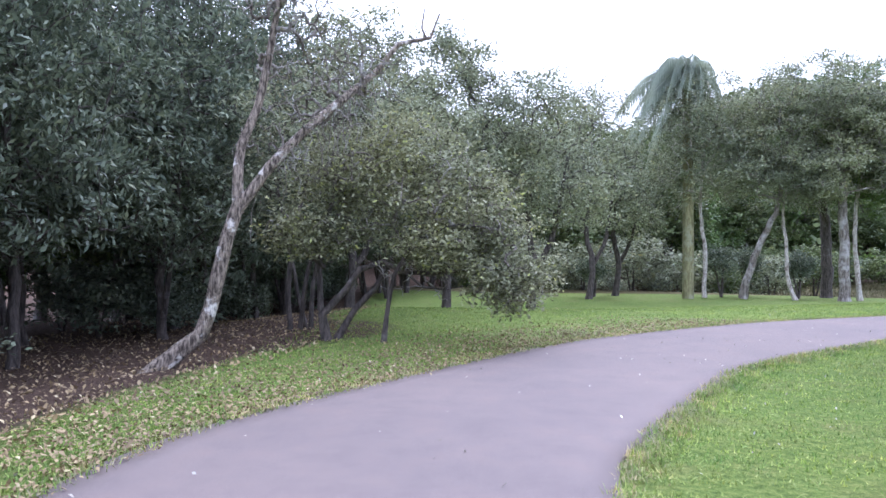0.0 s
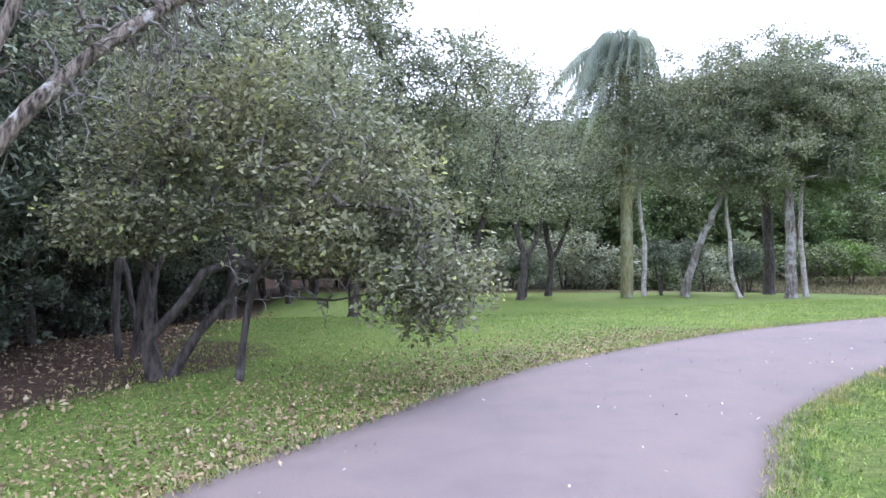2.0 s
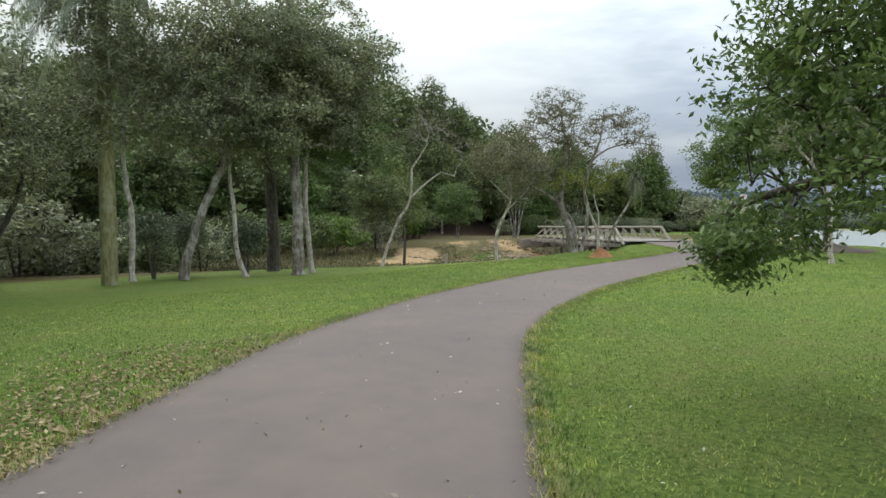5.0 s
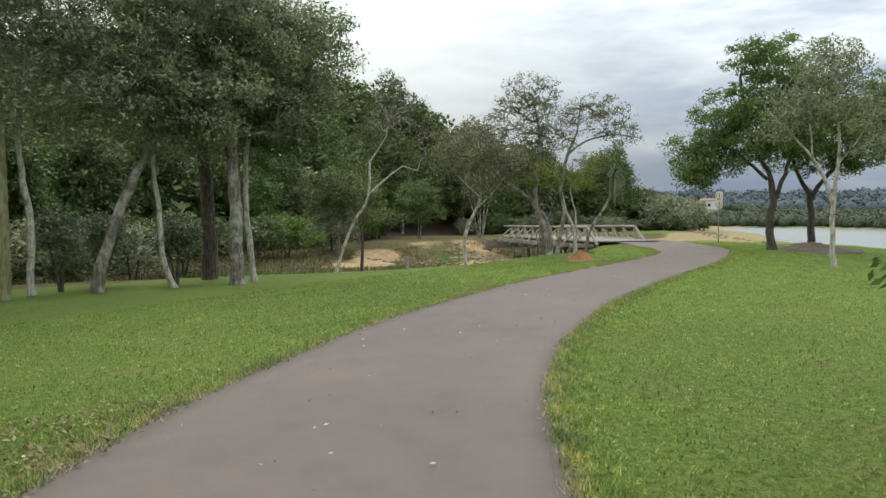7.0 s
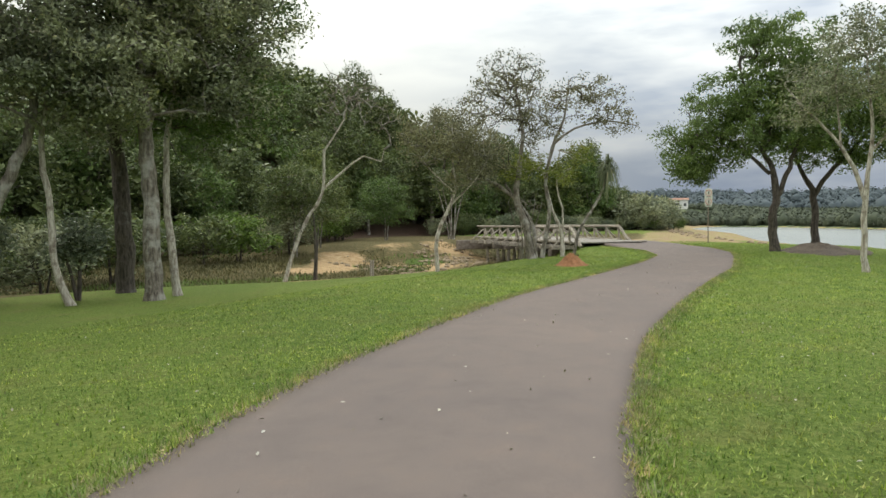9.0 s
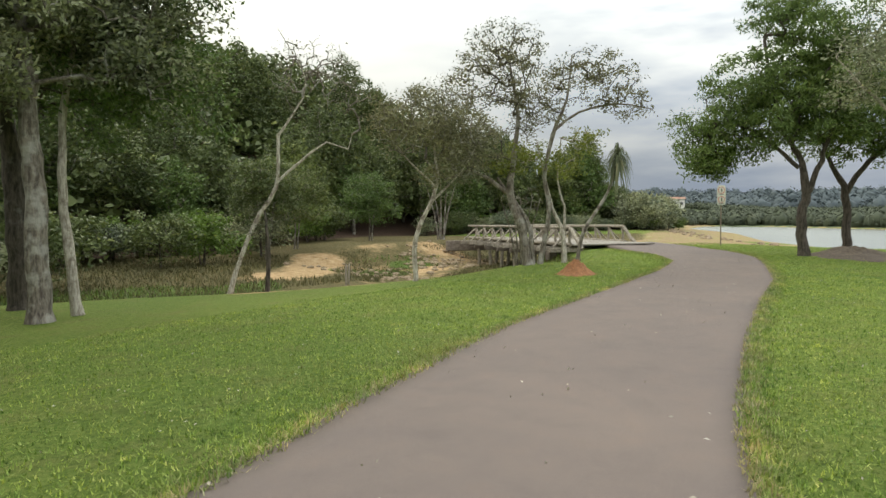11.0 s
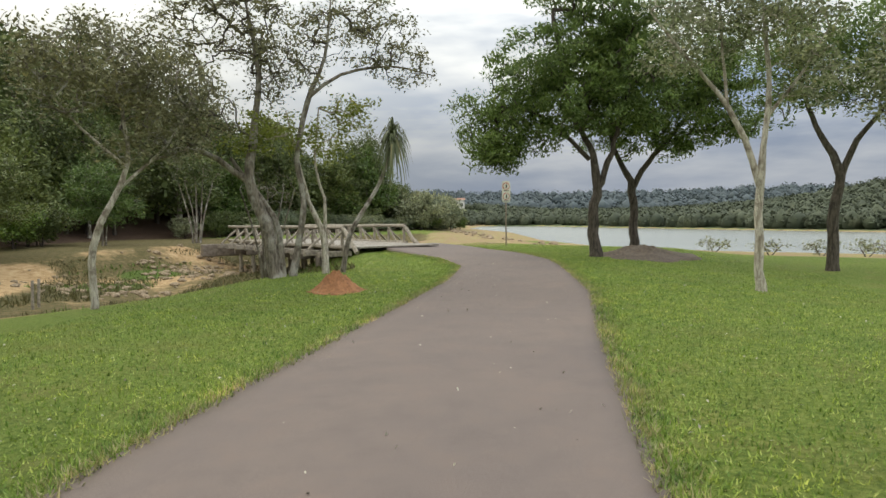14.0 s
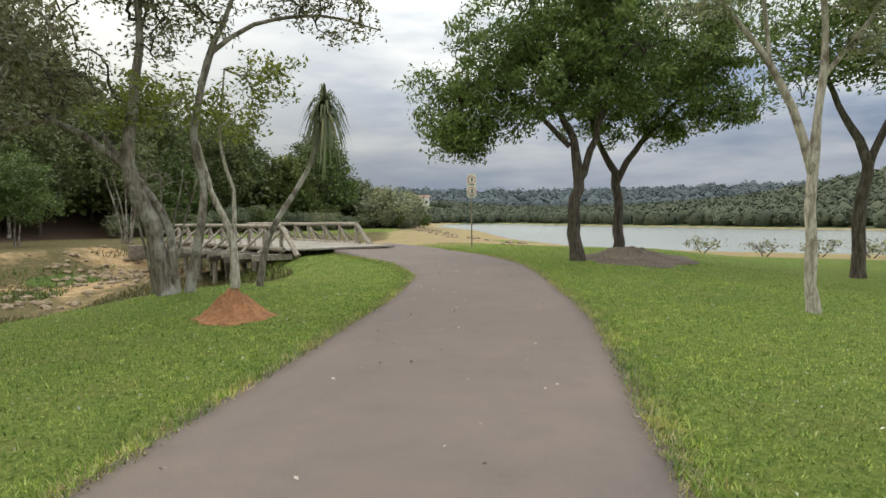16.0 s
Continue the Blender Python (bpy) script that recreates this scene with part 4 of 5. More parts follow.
tree("bridge_tree", gz_at(29.9, 30.4), "large grey multi-trunked tree with sparse brownish crown",
     [[(30.1, 30.3, -0.2, 0.175), (29.94, 30.55, 1.41, 0.148), (29.73, 30.82, 2.43, 0.125), (29.79, 30.74, 3.45, 0.10), (29.89, 30.61, 5.05, 0.058), (29.7, 30.8, 6.8, 0.029)],
      [(29.75, 30.8, 2.4, 0.079), (29.3, 31.4, 2.95, 0.072), (28.95, 31.86, 3.25, 0.058), (28.4, 32.5, 2.95, 0.043), (27.8, 32.9, 3.6, 0.021)],
      [(30.3, 30.05, -0.2, 0.094), (30.5, 29.8, 1.84, 0.072), (30.4, 29.9, 3.0, 0.065), (30.58, 29.7, 4.36, 0.065), (30.86, 29.33, 5.5, 0.043), (31.0, 29.2, 7.0, 0.021)],
      [(30.6, 29.65, 4.5, 0.051), (31.1, 29.0, 5.1, 0.040), (31.85, 28.02, 5.35, 0.029), (32.55, 27.1, 5.15, 0.014)],
      [(30.2, 30.25, -0.2, 0.094), (30.15, 30.3, 1.2, 0.079), (29.95, 30.6, 1.95, 0.065), (29.5, 31.2, 3.0, 0.043)]],
     [(29.6, 30.9, 6.7, 1.6, 1.6, 1.5), (28.5, 32.4, 5.2, 1.5, 1.5, 1.3), (31.3, 28.7, 6.2, 1.4, 1.6, 1.0), (32.0, 27.7, 5.4, 0.9, 1.0, 0.6), (28.8, 31.8, 3.9, 1.4, 1.3, 0.9), (30.2, 30.2, 5.2, 1.2, 1.2, 1.0, 1.5)],
     94, B_GREY, L_OLIVE, twigs=700, per=24, size=0.10, sigma=0.18, tip=0.0075, wobble=0.18, sides=12, limb_bark=B_DARK)
tree("yellow_green_tree", gz_at(31.0, 29.5), "young tree with lichened stems and yellow-green leaves",
     [[(31.0, 29.5, -0.2, 0.083), (30.95, 29.55, 1.2, 0.075), (30.75, 29.8, 1.95, 0.053), (30.6, 30.0, 3.0, 0.034), (30.4, 30.2, 4.2, 0.015)], [(31.0, 29.5, 1.2, 0.045), (31.0, 29.5, 2.0, 0.038), (30.88, 29.68, 2.9, 0.030), (30.95, 29.6, 4.3, 0.015)]],
     [(30.3, 30.5, 3.7, 0.9, 0.9, 0.55), (31.4, 28.9, 4.1, 0.6, 0.7, 0.6), (30.9, 29.6, 3.4, 0.7, 0.7, 0.5), (29.9, 31.0, 3.3, 0.6, 0.6, 0.4)], 95, B_PALE, L_LIME, twigs=150, per=20, size=0.11, sigma=0.16, tip=0.005, wobble=0.16)

tree("bare_shrub", gz_at(31.0, 31.3), "leafless grey shrub of thin stems beside the bridge",
     [[(31.0 + 0.06 * k, 31.3 - 0.03 * k, -0.4, 0.035), (31.0 + 0.14 * k, 31.3 - 0.10 * k, 1.0, 0.026), (31.0 + 0.26 * k + 0.1 * (k % 2), 31.3 - 0.24 * k, 2.3, 0.014)] for k in (-2, -1, 0, 1, 2)],
     [(31.0, 31.3, 2.2, 0.8, 0.9, 0.7)], 97, B_GREY, L_OLIVE, twigs=110, per=1, size=0.07, sigma=0.12, tip=0.005, wobble=0.2, category="shrub")


def yucca(at, line, seed):
    rng = np.random.default_rng(seed)
    ob = thing("strap_leaf_tree", at, "thin leaning stem with a head of drooping strap leaves", "tree")
    q = np.array(line)
    q[:, :3] -= np.array(at)
    st = smooth_line(q, 0.2)
    v, f = tubes([st], 8, 0.05, rng)
    part_np("trunk", mesh_np("trunk", v, f, material=B_GREY, smooth=True), ob)
    head = st[-1, :3]
    k, m = 190, 6
    az, el = rng.uniform(0, 2 * np.pi, k), rng.uniform(-0.7, 1.5, k)
    ln = rng.uniform(0.6, 1.05, k)
    s = np.linspace(0, 1, m)
    o = ln[:, None] * np.cos(el)[:, None] * (s - 0.30 * s ** 2) * 0.85
    u = ln[:, None] * (np.sin(el)[:, None] * s * 0.95 - 0.80 * s ** 2.4)
    hgt = rng.uniform(-0.35, 0.1, k)
    c = np.stack([head[0] + o * np.cos(az)[:, None], head[1] + o * np.sin(az)[:, None], head[2] + hgt[:, None] + u], -1)
    wd = np.stack([-np.sin(az), np.cos(az), 0 * az], -1)[:, None] * (0.028 * (1 - s ** 2) + 0.004)[None, :, None]
    vv = np.stack([c - wd, c + wd], 2).reshape(-1, 3)
    b = (np.arange(k)[:, None] * 2 * m + np.arange(m - 1)[None, :] * 2).ravel()
    part_np("leaf_head", mesh_np("leaf_head", vv, np.column_stack([b, b + 1, b + 3, b + 2]), material=L_YUCCA), ob)


yucca(gz_at(31.5, 29.3), [(31.46, 29.35, -0.2, 0.075), (31.57, 29.2, 0.84, 0.065), (31.68, 29.07, 1.29, 0.06), (32.12, 28.47, 2.54, 0.05), (32.32, 28.22, 3.75, 0.05)], 6)


def heap(name, at, rx, ry, h, material, label, seed, category):
    """A rough heap of earth with a slumped foot."""
    rng = np.random.default_rng(seed)
    nr, na = 14, 40
    vs = [(0, 0, h)]
    for r in range(1, nr + 1):
        for a in range(na):
            t, an = r / nr, 2 * math.pi * a / na
            wob_ = 1 + 0.10 * math.sin(3 * an + seed) + 0.07 * math.sin(7 * an)
            z = h * (0.5 + 0.5 * math.cos(math.pi * t ** 0.9)) * (1 + 0.10 * rng.normal()) if r < nr else -0.08
            vs.append((rx * t * wob_ * math.cos(an), ry * t * wob_ * math.sin(an), z + 0.02 * rng.normal() * (1 - t)))
    tr = [(0, 1 + a, 1 + (a + 1) % na) for a in range(na)]
    qd = [(1 + (r - 1) * na + a, 1 + r * na + a, 1 + r * na + (a + 1) % na, 1 + (r - 1) * na + (a + 1) % na) for r in range(1, nr) for a in range(na)]
    ob = new(name, mesh_np(name, vs, qd, tr, material, smooth=True))
    ob.location = at
    return tagged(ob, label, category)


heap("soil_mound", gz_at(28.4, 27.45, 0.0), 0.66, 0.60, 0.40, M_SOIL, "heap of loose reddish soil on the grass", 3, "soil heap")
heap("earth_mound", gz_at(43.4, 23.6, -0.05), 3.4, 2.2, 0.40, M_DIRT, "low mound of dark bare earth under trees", 4, "earth mound")

# ---- trees on the lake side ----
tree("lakeside_tree", gz_at(42.0, 25.0), "dark-trunked tree with a dense deep green crown",
     [[(42.0, 25.0, -0.3, 0.23), (41.95, 25.1, 1.5, 0.19), (42.0, 24.95, 2.6, 0.175), (41.9, 25.1, 3.8, 0.13), (41.6, 25.8, 5.4, 0.085), (41.4, 26.4, 8.5, 0.042)], [(42.0, 24.95, 2.5, 0.13), (42.15, 24.45, 3.9, 0.10), (42.5, 23.8, 6.5, 0.050)],
      [(41.9, 25.2, 3.6, 0.09), (41.3, 26.8, 5.2, 0.065), (40.8, 28.2, 5.6, 0.035)]],
     [(41.5, 26.4, 6.4, 2.7, 2.6, 2.2), (40.9, 28.6, 5.2, 1.6, 1.8, 1.5), (42.2, 24.2, 8.2, 2.6, 2.6, 2.6), (42.2, 23.6, 5.6, 1.7, 1.8, 1.4), (40.7, 28.4, 3.9, 1.1, 1.1, 0.9, 3.0), (41.2, 27.0, 4.7, 1.4, 1.4, 1.0, 2.2), (42.0, 25.2, 5.0, 1.3, 1.3, 0.8, 1.4), (42.4, 26.2, 10.0, 1.7, 1.7, 1.5)],
     101, B_DARK, L_LEAFY, twigs=720, per=64, size=0.17, narrow=0.36, sigma=0.25, tip=0.010, shell=0.62, wobble=0.16, droop=0.7, group="lakeside trees")
tree("lakeside_tree", gz_at(45.3, 24.1), "forked dark-trunked tree with a deep green crown",
     [[(45.3, 24.1, -0.4, 0.21), (45.3, 24.15, 1.6, 0.175), (45.25, 24.3, 2.9, 0.15), (45.1, 24.9, 4.3, 0.085), (44.9, 25.6, 7.0, 0.035)], [(45.27, 24.25, 2.5, 0.13), (45.5, 23.6, 3.7, 0.11), (45.8, 22.6, 4.9, 0.078), (46.2, 21.2, 6.8, 0.035)],
      [(45.7, 23.0, 4.5, 0.06), (46.3, 21.4, 5.0, 0.045), (46.8, 20.2, 5.1, 0.025)]],
     [(45.2, 24.6, 7.2, 2.6, 2.6, 2.2), (45.9, 22.0, 6.2, 2.3, 2.4, 1.8), (46.6, 20.4, 5.0, 1.5, 1.5, 1.0), (45.1, 25.0, 4.9, 1.5, 1.6, 1.1), (46.2, 20.9, 7.6, 2.1, 2.1, 1.7), (45.6, 23.2, 4.9, 1.4, 1.5, 0.9), (45.7, 22.4, 4.4, 1.0, 1.1, 0.7, 1.2)], 102, B_DARK, L_LEAFY, twigs=620, per=56, size=0.17, narrow=0.36, sigma=0.25, tip=0.010, shell=0.62, wobble=0.16, droop=0.7, group="lakeside trees")
tree("pale_trunk_tree", gz_at(32.5, 19.42), "slim pale-barked tree with sparse open crown on lawn",
     [[(32.5, 19.42, -0.4, 0.105), (32.5, 19.48, 1.0, 0.088), (32.5, 19.46, 2.0, 0.084), (32.52, 19.4, 2.9, 0.066), (32.55, 19.3, 4.2, 0.055), (32.6, 19.5, 6.6, 0.021)],
      [(32.5, 19.46, 2.1, 0.08), (32.42, 19.75, 3.1, 0.066), (32.2, 20.3, 4.1, 0.05), (31.95, 20.95, 4.9, 0.036), (31.7, 21.6, 5.8, 0.016)], [(32.3, 20.1, 3.8, 0.04), (32.35, 20.2, 4.9, 0.03), (32.2, 20.3, 6.3, 0.013)], [(32.55, 19.3, 3.6, 0.043), (32.6, 18.7, 4.4, 0.030), (32.6, 18.2, 5.3, 0.015)]],
     [(32.2, 20.5, 5.8, 1.4, 1.3, 1.0), (32.5, 19.0, 5.7, 1.3, 1.1, 1.0), (32.7, 18.4, 4.4, 0.8, 0.8, 0.7), (32.5, 19.5, 7.2, 1.3, 1.3, 0.8), (31.9, 21.1, 4.8, 0.8, 0.8, 0.6)], 103, B_PALE, L_GREY, twigs=480, per=22, size=0.11, sigma=0.20, tip=0.005, wobble=0.16)
tree("lawn_tree", gz_at(41.5, 17.3), "grey tree with forked limbs and thin crown by the lake",
     [[(41.5, 17.3, -0.5, 0.187), (41.5, 17.32, 1.2, 0.162), (41.49, 17.15, 2.7, 0.145), (41.53, 17.7, 4.04, 0.093), (41.56, 18.2, 5.4, 0.060), (41.5, 18.5, 7.4, 0.025)], [(41.49, 17.15, 2.6, 0.111), (41.46, 16.7, 3.8, 0.085), (41.41, 15.95, 4.83, 0.060), (41.3, 15.2, 6.5, 0.025)]],
     [(41.5, 18.2, 6.8, 1.7, 1.7, 1.5), (41.4, 16.3, 6.6, 1.8, 1.7, 1.5), (41.4, 15.2, 5.4, 1.2, 1.2, 0.9), (41.5, 18.8, 5.4, 1.2, 1.3, 0.9), (41.5, 17.2, 5.4, 1.1, 1.2, 0.8)], 104, B_DARK, L_LEAFY, twigs=430, per=26, size=0.15, sigma=0.28, tip=0.007, wobble=0.14, group="lawn trees")
tree("lawn_tree", gz_at(39.1, 16.0), "leaning grey-trunked tree with thin crown by the lake",
     [[(39.1, 16.0, -0.5, 0.12), (39.1, 15.95, 1.3, 0.105), (39.15, 15.7, 2.6, 0.09), (39.2, 15.1, 4.6, 0.05)], [(39.15, 15.7, 2.5, 0.07), (39.1, 16.2, 4.2, 0.045)]],
     [(39.2, 15.3, 5.6, 1.6, 1.6, 1.5), (39.1, 16.2, 5.0, 1.0, 1.0, 1.0), (39.3, 14.6, 4.2, 0.8, 0.8, 0.7)], 105, B_GREY, L_GREY, twigs=220, per=24, size=0.14, sigma=0.26, tip=0.007, group="lawn trees")
tree("overhanging_tree", gz_at(9.6, 9.6), "dense dark green tree with low hanging leafy branches",
     [[(9.7, 9.5, -0.2, 0.20), (9.65, 9.5, 1.3, 0.17), (9.4, 9.7, 2.6, 0.12), (9.2, 9.8, 4.0, 0.06)], [(9.65, 9.5, 1.2, 0.10), (9.0, 10.3, 2.0, 0.07), (8.8, 11.2, 1.9, 0.05), (9.0, 12.0, 1.7, 0.03)], [(9.65, 9.5, 1.4, 0.10), (8.4, 9.6, 2.2, 0.06), (7.4, 9.8, 1.9, 0.03)]],
     [(8.3, 10.9, 2.7, 0.9, 0.9, 1.0), (9.0, 10.6, 4.0, 1.4, 1.4, 1.3), (7.7, 9.9, 2.2, 0.9, 0.8, 0.9), (7.6, 9.6, 1.5, 0.9, 0.7, 0.55), (8.2, 11.1, 1.6, 0.6, 0.7, 0.4), (9.0, 11.7, 1.5, 0.4, 0.5, 0.34), (9.4, 12.2, 1.3, 0.4, 0.4, 0.30, 0.3), (9.0, 9.4, 3.2, 1.4, 1.4, 1.4)],
     106, B_DARK, L_LEAFY, twigs=900, per=64, size=0.07, sigma=0.14, tip=0.004, shell=0.5, droop=0.5, narrow=0.4)

tree("fan_stem_tree", gz_at(51.5, 54.0), "pale bare-stemmed tree fanning out behind the bridge",
     [[(51.5 + 0.1 * k, 54.0, -1.0, 0.07), (51.5 + 0.2 * k + 0.1 * (k % 2), 54.0 - 0.12 * k, 1.6, 0.055), (51.5 + 0.5 * k - 0.2 * (k % 2), 54.0 - 0.3 * k, 4.2, 0.03)] for k in (-2, -1, 0, 1, 2)],
     [(51.5, 54, 5.0, 2.0, 1.8, 1.3)], 108, B_GREY, L_FOREST, twigs=120, per=18, size=0.2, sigma=0.3, tip=0.008)
for k, (x, y) in enumerate([(46.5, 57.0), (34.0, 52.0), (38.5, 55.5)]):
    tree("wood_edge_tree", gz_at(x, y), "small leafy green tree at the wood's edge",
         [[(x, y, -0.8, 0.06), (x + 0.1, y, 1.6, 0.05), (x - 0.2, y, 3.6, 0.03)], [(x + 0.2, y, -0.8, 0.05), (x + 0.5, y, 1.8, 0.04), (x + 0.9, y, 3.6, 0.02)]],
         [(x + 0.2, y, 3.9, 2.0, 2.0, 1.7), (x + 0.7, y - 0.3, 2.3, 1.8, 1.8, 1.0), (x - 0.9, y, 2.6, 1.5, 1.5, 1.2)], 110 + k, B_GREY, (L_GREEN, L_FOREST, L_MEADOW)[k], twigs=230, per=40, size=0.17, sigma=0.26, tip=0.007, group="wood edge trees")

# ---- woods ----
WOODS = []
for k, (h, r, lf, bk) in enumerate([(9.5, 2.6, L_FOREST, B_DARK), (8.0, 2.4, L_FOREST, B_DARK), (10.5, 2.8, L_FOREST, B_GREY), (7.0, 2.3, L_GREEN, B_GREY), (6.0, 2.2, L_MEADOW, B_DARK)]):
    WOODS.append(tree("woodland_tree", (-40 - 6 * k, 60, ground_z(-40 - 6 * k, 60)), "dense dark green woodland tree in a forest belt",
                      [[(0, 0, -0.6, 0.16), (0.1, 0, h * 0.25, 0.13), (-0.1, 0.1, h * 0.5, 0.09), (0, 0, h * 0.8, 0.04)]],
                      [(0, 0, h * 0.62, r, r, h * 0.26), (r * 0.5, 0.3, h * 0.38, r * 0.75, r * 0.75, h * 0.17), (-r * 0.5, -0.4, h * 0.40, r * 0.8, r * 0.8, h * 0.18), (0.2, 0, h * 0.85, r * 0.6, r * 0.6, h * 0.13)],
                      200 + k, bk, lf, twigs=190, per=26, size=0.32, sigma=0.42, tip=0.012, group="woodland trees", sides=7, limb_sides=4, local=True))
EDGE_TREES = []
for k, (h, r) in enumerate([(11.0, 2.7), (8.5, 2.4), (13.0, 2.9)]):
    EDGE_TREES.append(tree("forest_tree", (-60 - 6 * k, 50, ground_z(-60 - 6 * k, 50)), "dark forest tree with slender trunk and hanging leaves",
                           [[(0, 0, -0.6, 0.11), (0.2, 0, h * 0.25, 0.09), (-0.1, 0.2, h * 0.5, 0.07), (0, 0, h * 0.85, 0.03)], [(0.15, 0, 0.2, 0.07), (0.7, 0.3, h * 0.3, 0.05), (0.9, 0.5, h * 0.6, 0.03)]],
                           [(0, 0, h * 0.66, r, r, h * 0.3), (r * 0.5, 0.3, h * 0.42, r * 0.7, r * 0.7, h * 0.2), (-r * 0.5, -0.4, h * 0.4, r * 0.8, r * 0.8, h * 0.2), (0.3, 0.6, h * 0.25, r * 0.7, r * 0.7, h * 0.1)],
                           230 + k, B_DARK, L_DARK, twigs=430, per=36, size=0.15, sigma=0.24, tip=0.007, droop=0.8, narrow=0.34, group="forest trees", sides=7, limb_sides=4, local=True))
rng = np.random.default_rng(77)
spots = []
for line, count, width in (([(-8.2, 2), (-8.3, 6), (-7.8, 14), (-6.6, 22), (-5, 32), (-4, 42)], 32, 3.0), ([(-15, 2), (-14.5, 14), (-13, 26), (-11, 40)], 34, 7.0), ([(-3, 42), (8, 50), (22, 56.5), (36, 61.5), (54, 66), (80, 67), (98, 64), (114, 65)], 84, 6.0), ([(0, 56), (20, 68), (45, 78), (75, 78)], 34, 8.0)):
    sl = smooth_line(line, 0.5)
    for k in range(count):
        q = sl[int((k + rng.uniform(0, 1)) / count * (len(sl) - 1))]
        x, y = q[0] + rng.uniform(-1, 1) * width * 0.5 , q[1] + rng.uniform(0, 1) * width * (0.0 if line[0][0] < -8 else 1.0)
        spots.append((x, y))
for k, (x, y) in enumerate(spots):
    s = rng.uniform(0.8, 1.2) * (0.55 if x > 101 else 1.15 if x > 78 else 0.84 if 14 < x < 46 and y > 45 else 1.0)
    src = WOODS[int(rng.choice(5, p=[0.3, 0.12, 0.22, 0.2, 0.16]))] if y > 40 or x < -11 else EDGE_TREES[int(rng.choice(3))]
    copy_thing(src, Matrix.Translation((x, y, ground_z(x, y))) @ Matrix.Rotation(rng.uniform(0, 6.28), 4, "Z") @ Matrix.Diagonal((s, s, s * rng.uniform(0.9, 1.15), 1)))


def shrub(name, seed, leaves, label, h, per=34, size=0.17):
    return tree(name, (-40 - 4 * seed, 68, ground_z(-40 - 4 * seed, 68)), label, [[(0, 0, -0.3, 0.05), (0.1, 0, h * 0.5, 0.03)], [(0, 0, -0.3, 0.04), (-0.3, 0.2, h * 0.5, 0.02)]],
                [(0, 0, h * 0.55, h * 0.62, h * 0.62, h * 0.42), (h * 0.4, 0.1, h * 0.4, h * 0.4, h * 0.4, h * 0.3)], 300 + seed, B_DARK, leaves, twigs=80, per=per, size=size, sigma=0.24, tip=0.006,
                category="shrub", group="woodland shrubs", sides=6, limb_sides=4, local=True)


SHRUBS = [shrub("woodland_shrub", 0, L_FOREST, "green shrub at the foot of the woods", 2.6), shrub("woodland_shrub", 1, L_GREY, "greyish shrub at the foot of the woods", 2.4),
          shrub("bright_shrub", 2, L_BRIGHT, "bright yellow-green shrub at the wood's edge", 2.4), shrub("woodland_shrub", 3, L_DARK, "dark shrub at the foot of the woods", 2.2)]
for k in range(34):
    x, y = rng.uniform(-11.5, -6.3), rng.uniform(5, 34)
    s = rng.uniform(0.5, 1.0)
    copy_thing(SHRUBS[3], Matrix.Translation((x, y, ground_z(x, y))) @ Matrix.Rotation(rng.uniform(0, 6.28), 4, "Z") @ Matrix.Diagonal((s, s, s, 1)))
edge = smooth_line([(-3, 41), (8, 46.5), (22, 53.5), (36, 57.5), (52, 62.5), (68, 63.5), (90, 61.5), (100, 60.0), (114, 61.5)], 0.5)
for x, y, s, kind_ in ((8.0, 39.5, 1.45, 1), (10.8, 40.5, 1.3, 1), (5.2, 39.0, 1.2, 1), (13.5, 41.5, 1.2, 0), (2.4, 37.5, 1.3, 1), (16.5, 43.0, 1.3, 1), (20.0, 45.5, 1.4, 0), (29.5, 51.0, 1.35, 2), (26.8, 50.2, 1.2, 0), (34.2, 52.8, 1.3, 1)):
    copy_thing(SHRUBS[kind_], Matrix.Translation((x, y, ground_z(x, y))) @ Matrix.Rotation(x * 1.7, 4, "Z") @ Matrix.Diagonal((s, s, s, 1)))
for k in range(62):
    f = rng.uniform(0, 1)
    x, y = np.interp(f, [0, 0.3, 0.65, 1], [98, 117, 138, 156]) + rng.uniform(-2, 2), np.interp(f, [0, 0.3, 0.65, 1], [60, 66, 77, 87]) + rng.uniform(-1, 7)
    s = rng.uniform(1.3, 2.1) * (1.35 if f < 0.3 else 1.0) * (0.6 if f > 0.93 else 1.0)
    copy_thing(SHRUBS[int(rng.choice(4, p=[0.34, 0.46, 0.06, 0.14]))], Matrix.Translation((x, y, ground_z(x, y) - 0.2)) @ Matrix.Rotation(rng.uniform(0, 6.28), 4, "Z") @ Matrix.Diagonal((s, s, s, 1)))
for k in range(104):
    q = edge[int((k + rng.uniform(0, 1)) / 104 * (len(edge) - 1))]
    x, y = q[0] + rng.uniform(-1, 1), q[1] + rng.uniform(-1.0, 2.5)
    s = rng.uniform(0.7, 1.25)
    if 46 < x < 60:  # a dark hollow under the trees behind the bridge
        continue
    copy_thing(SHRUBS[int(rng.choice(4, p=[0.42, 0.28, 0.16, 0.14]))], Matrix.Translation((x, y, ground_z(x, y))) @ Matrix.Rotation(rng.uniform(0, 6.28), 4, "Z") @ Matrix.Diagonal((s, s, s, 1)))


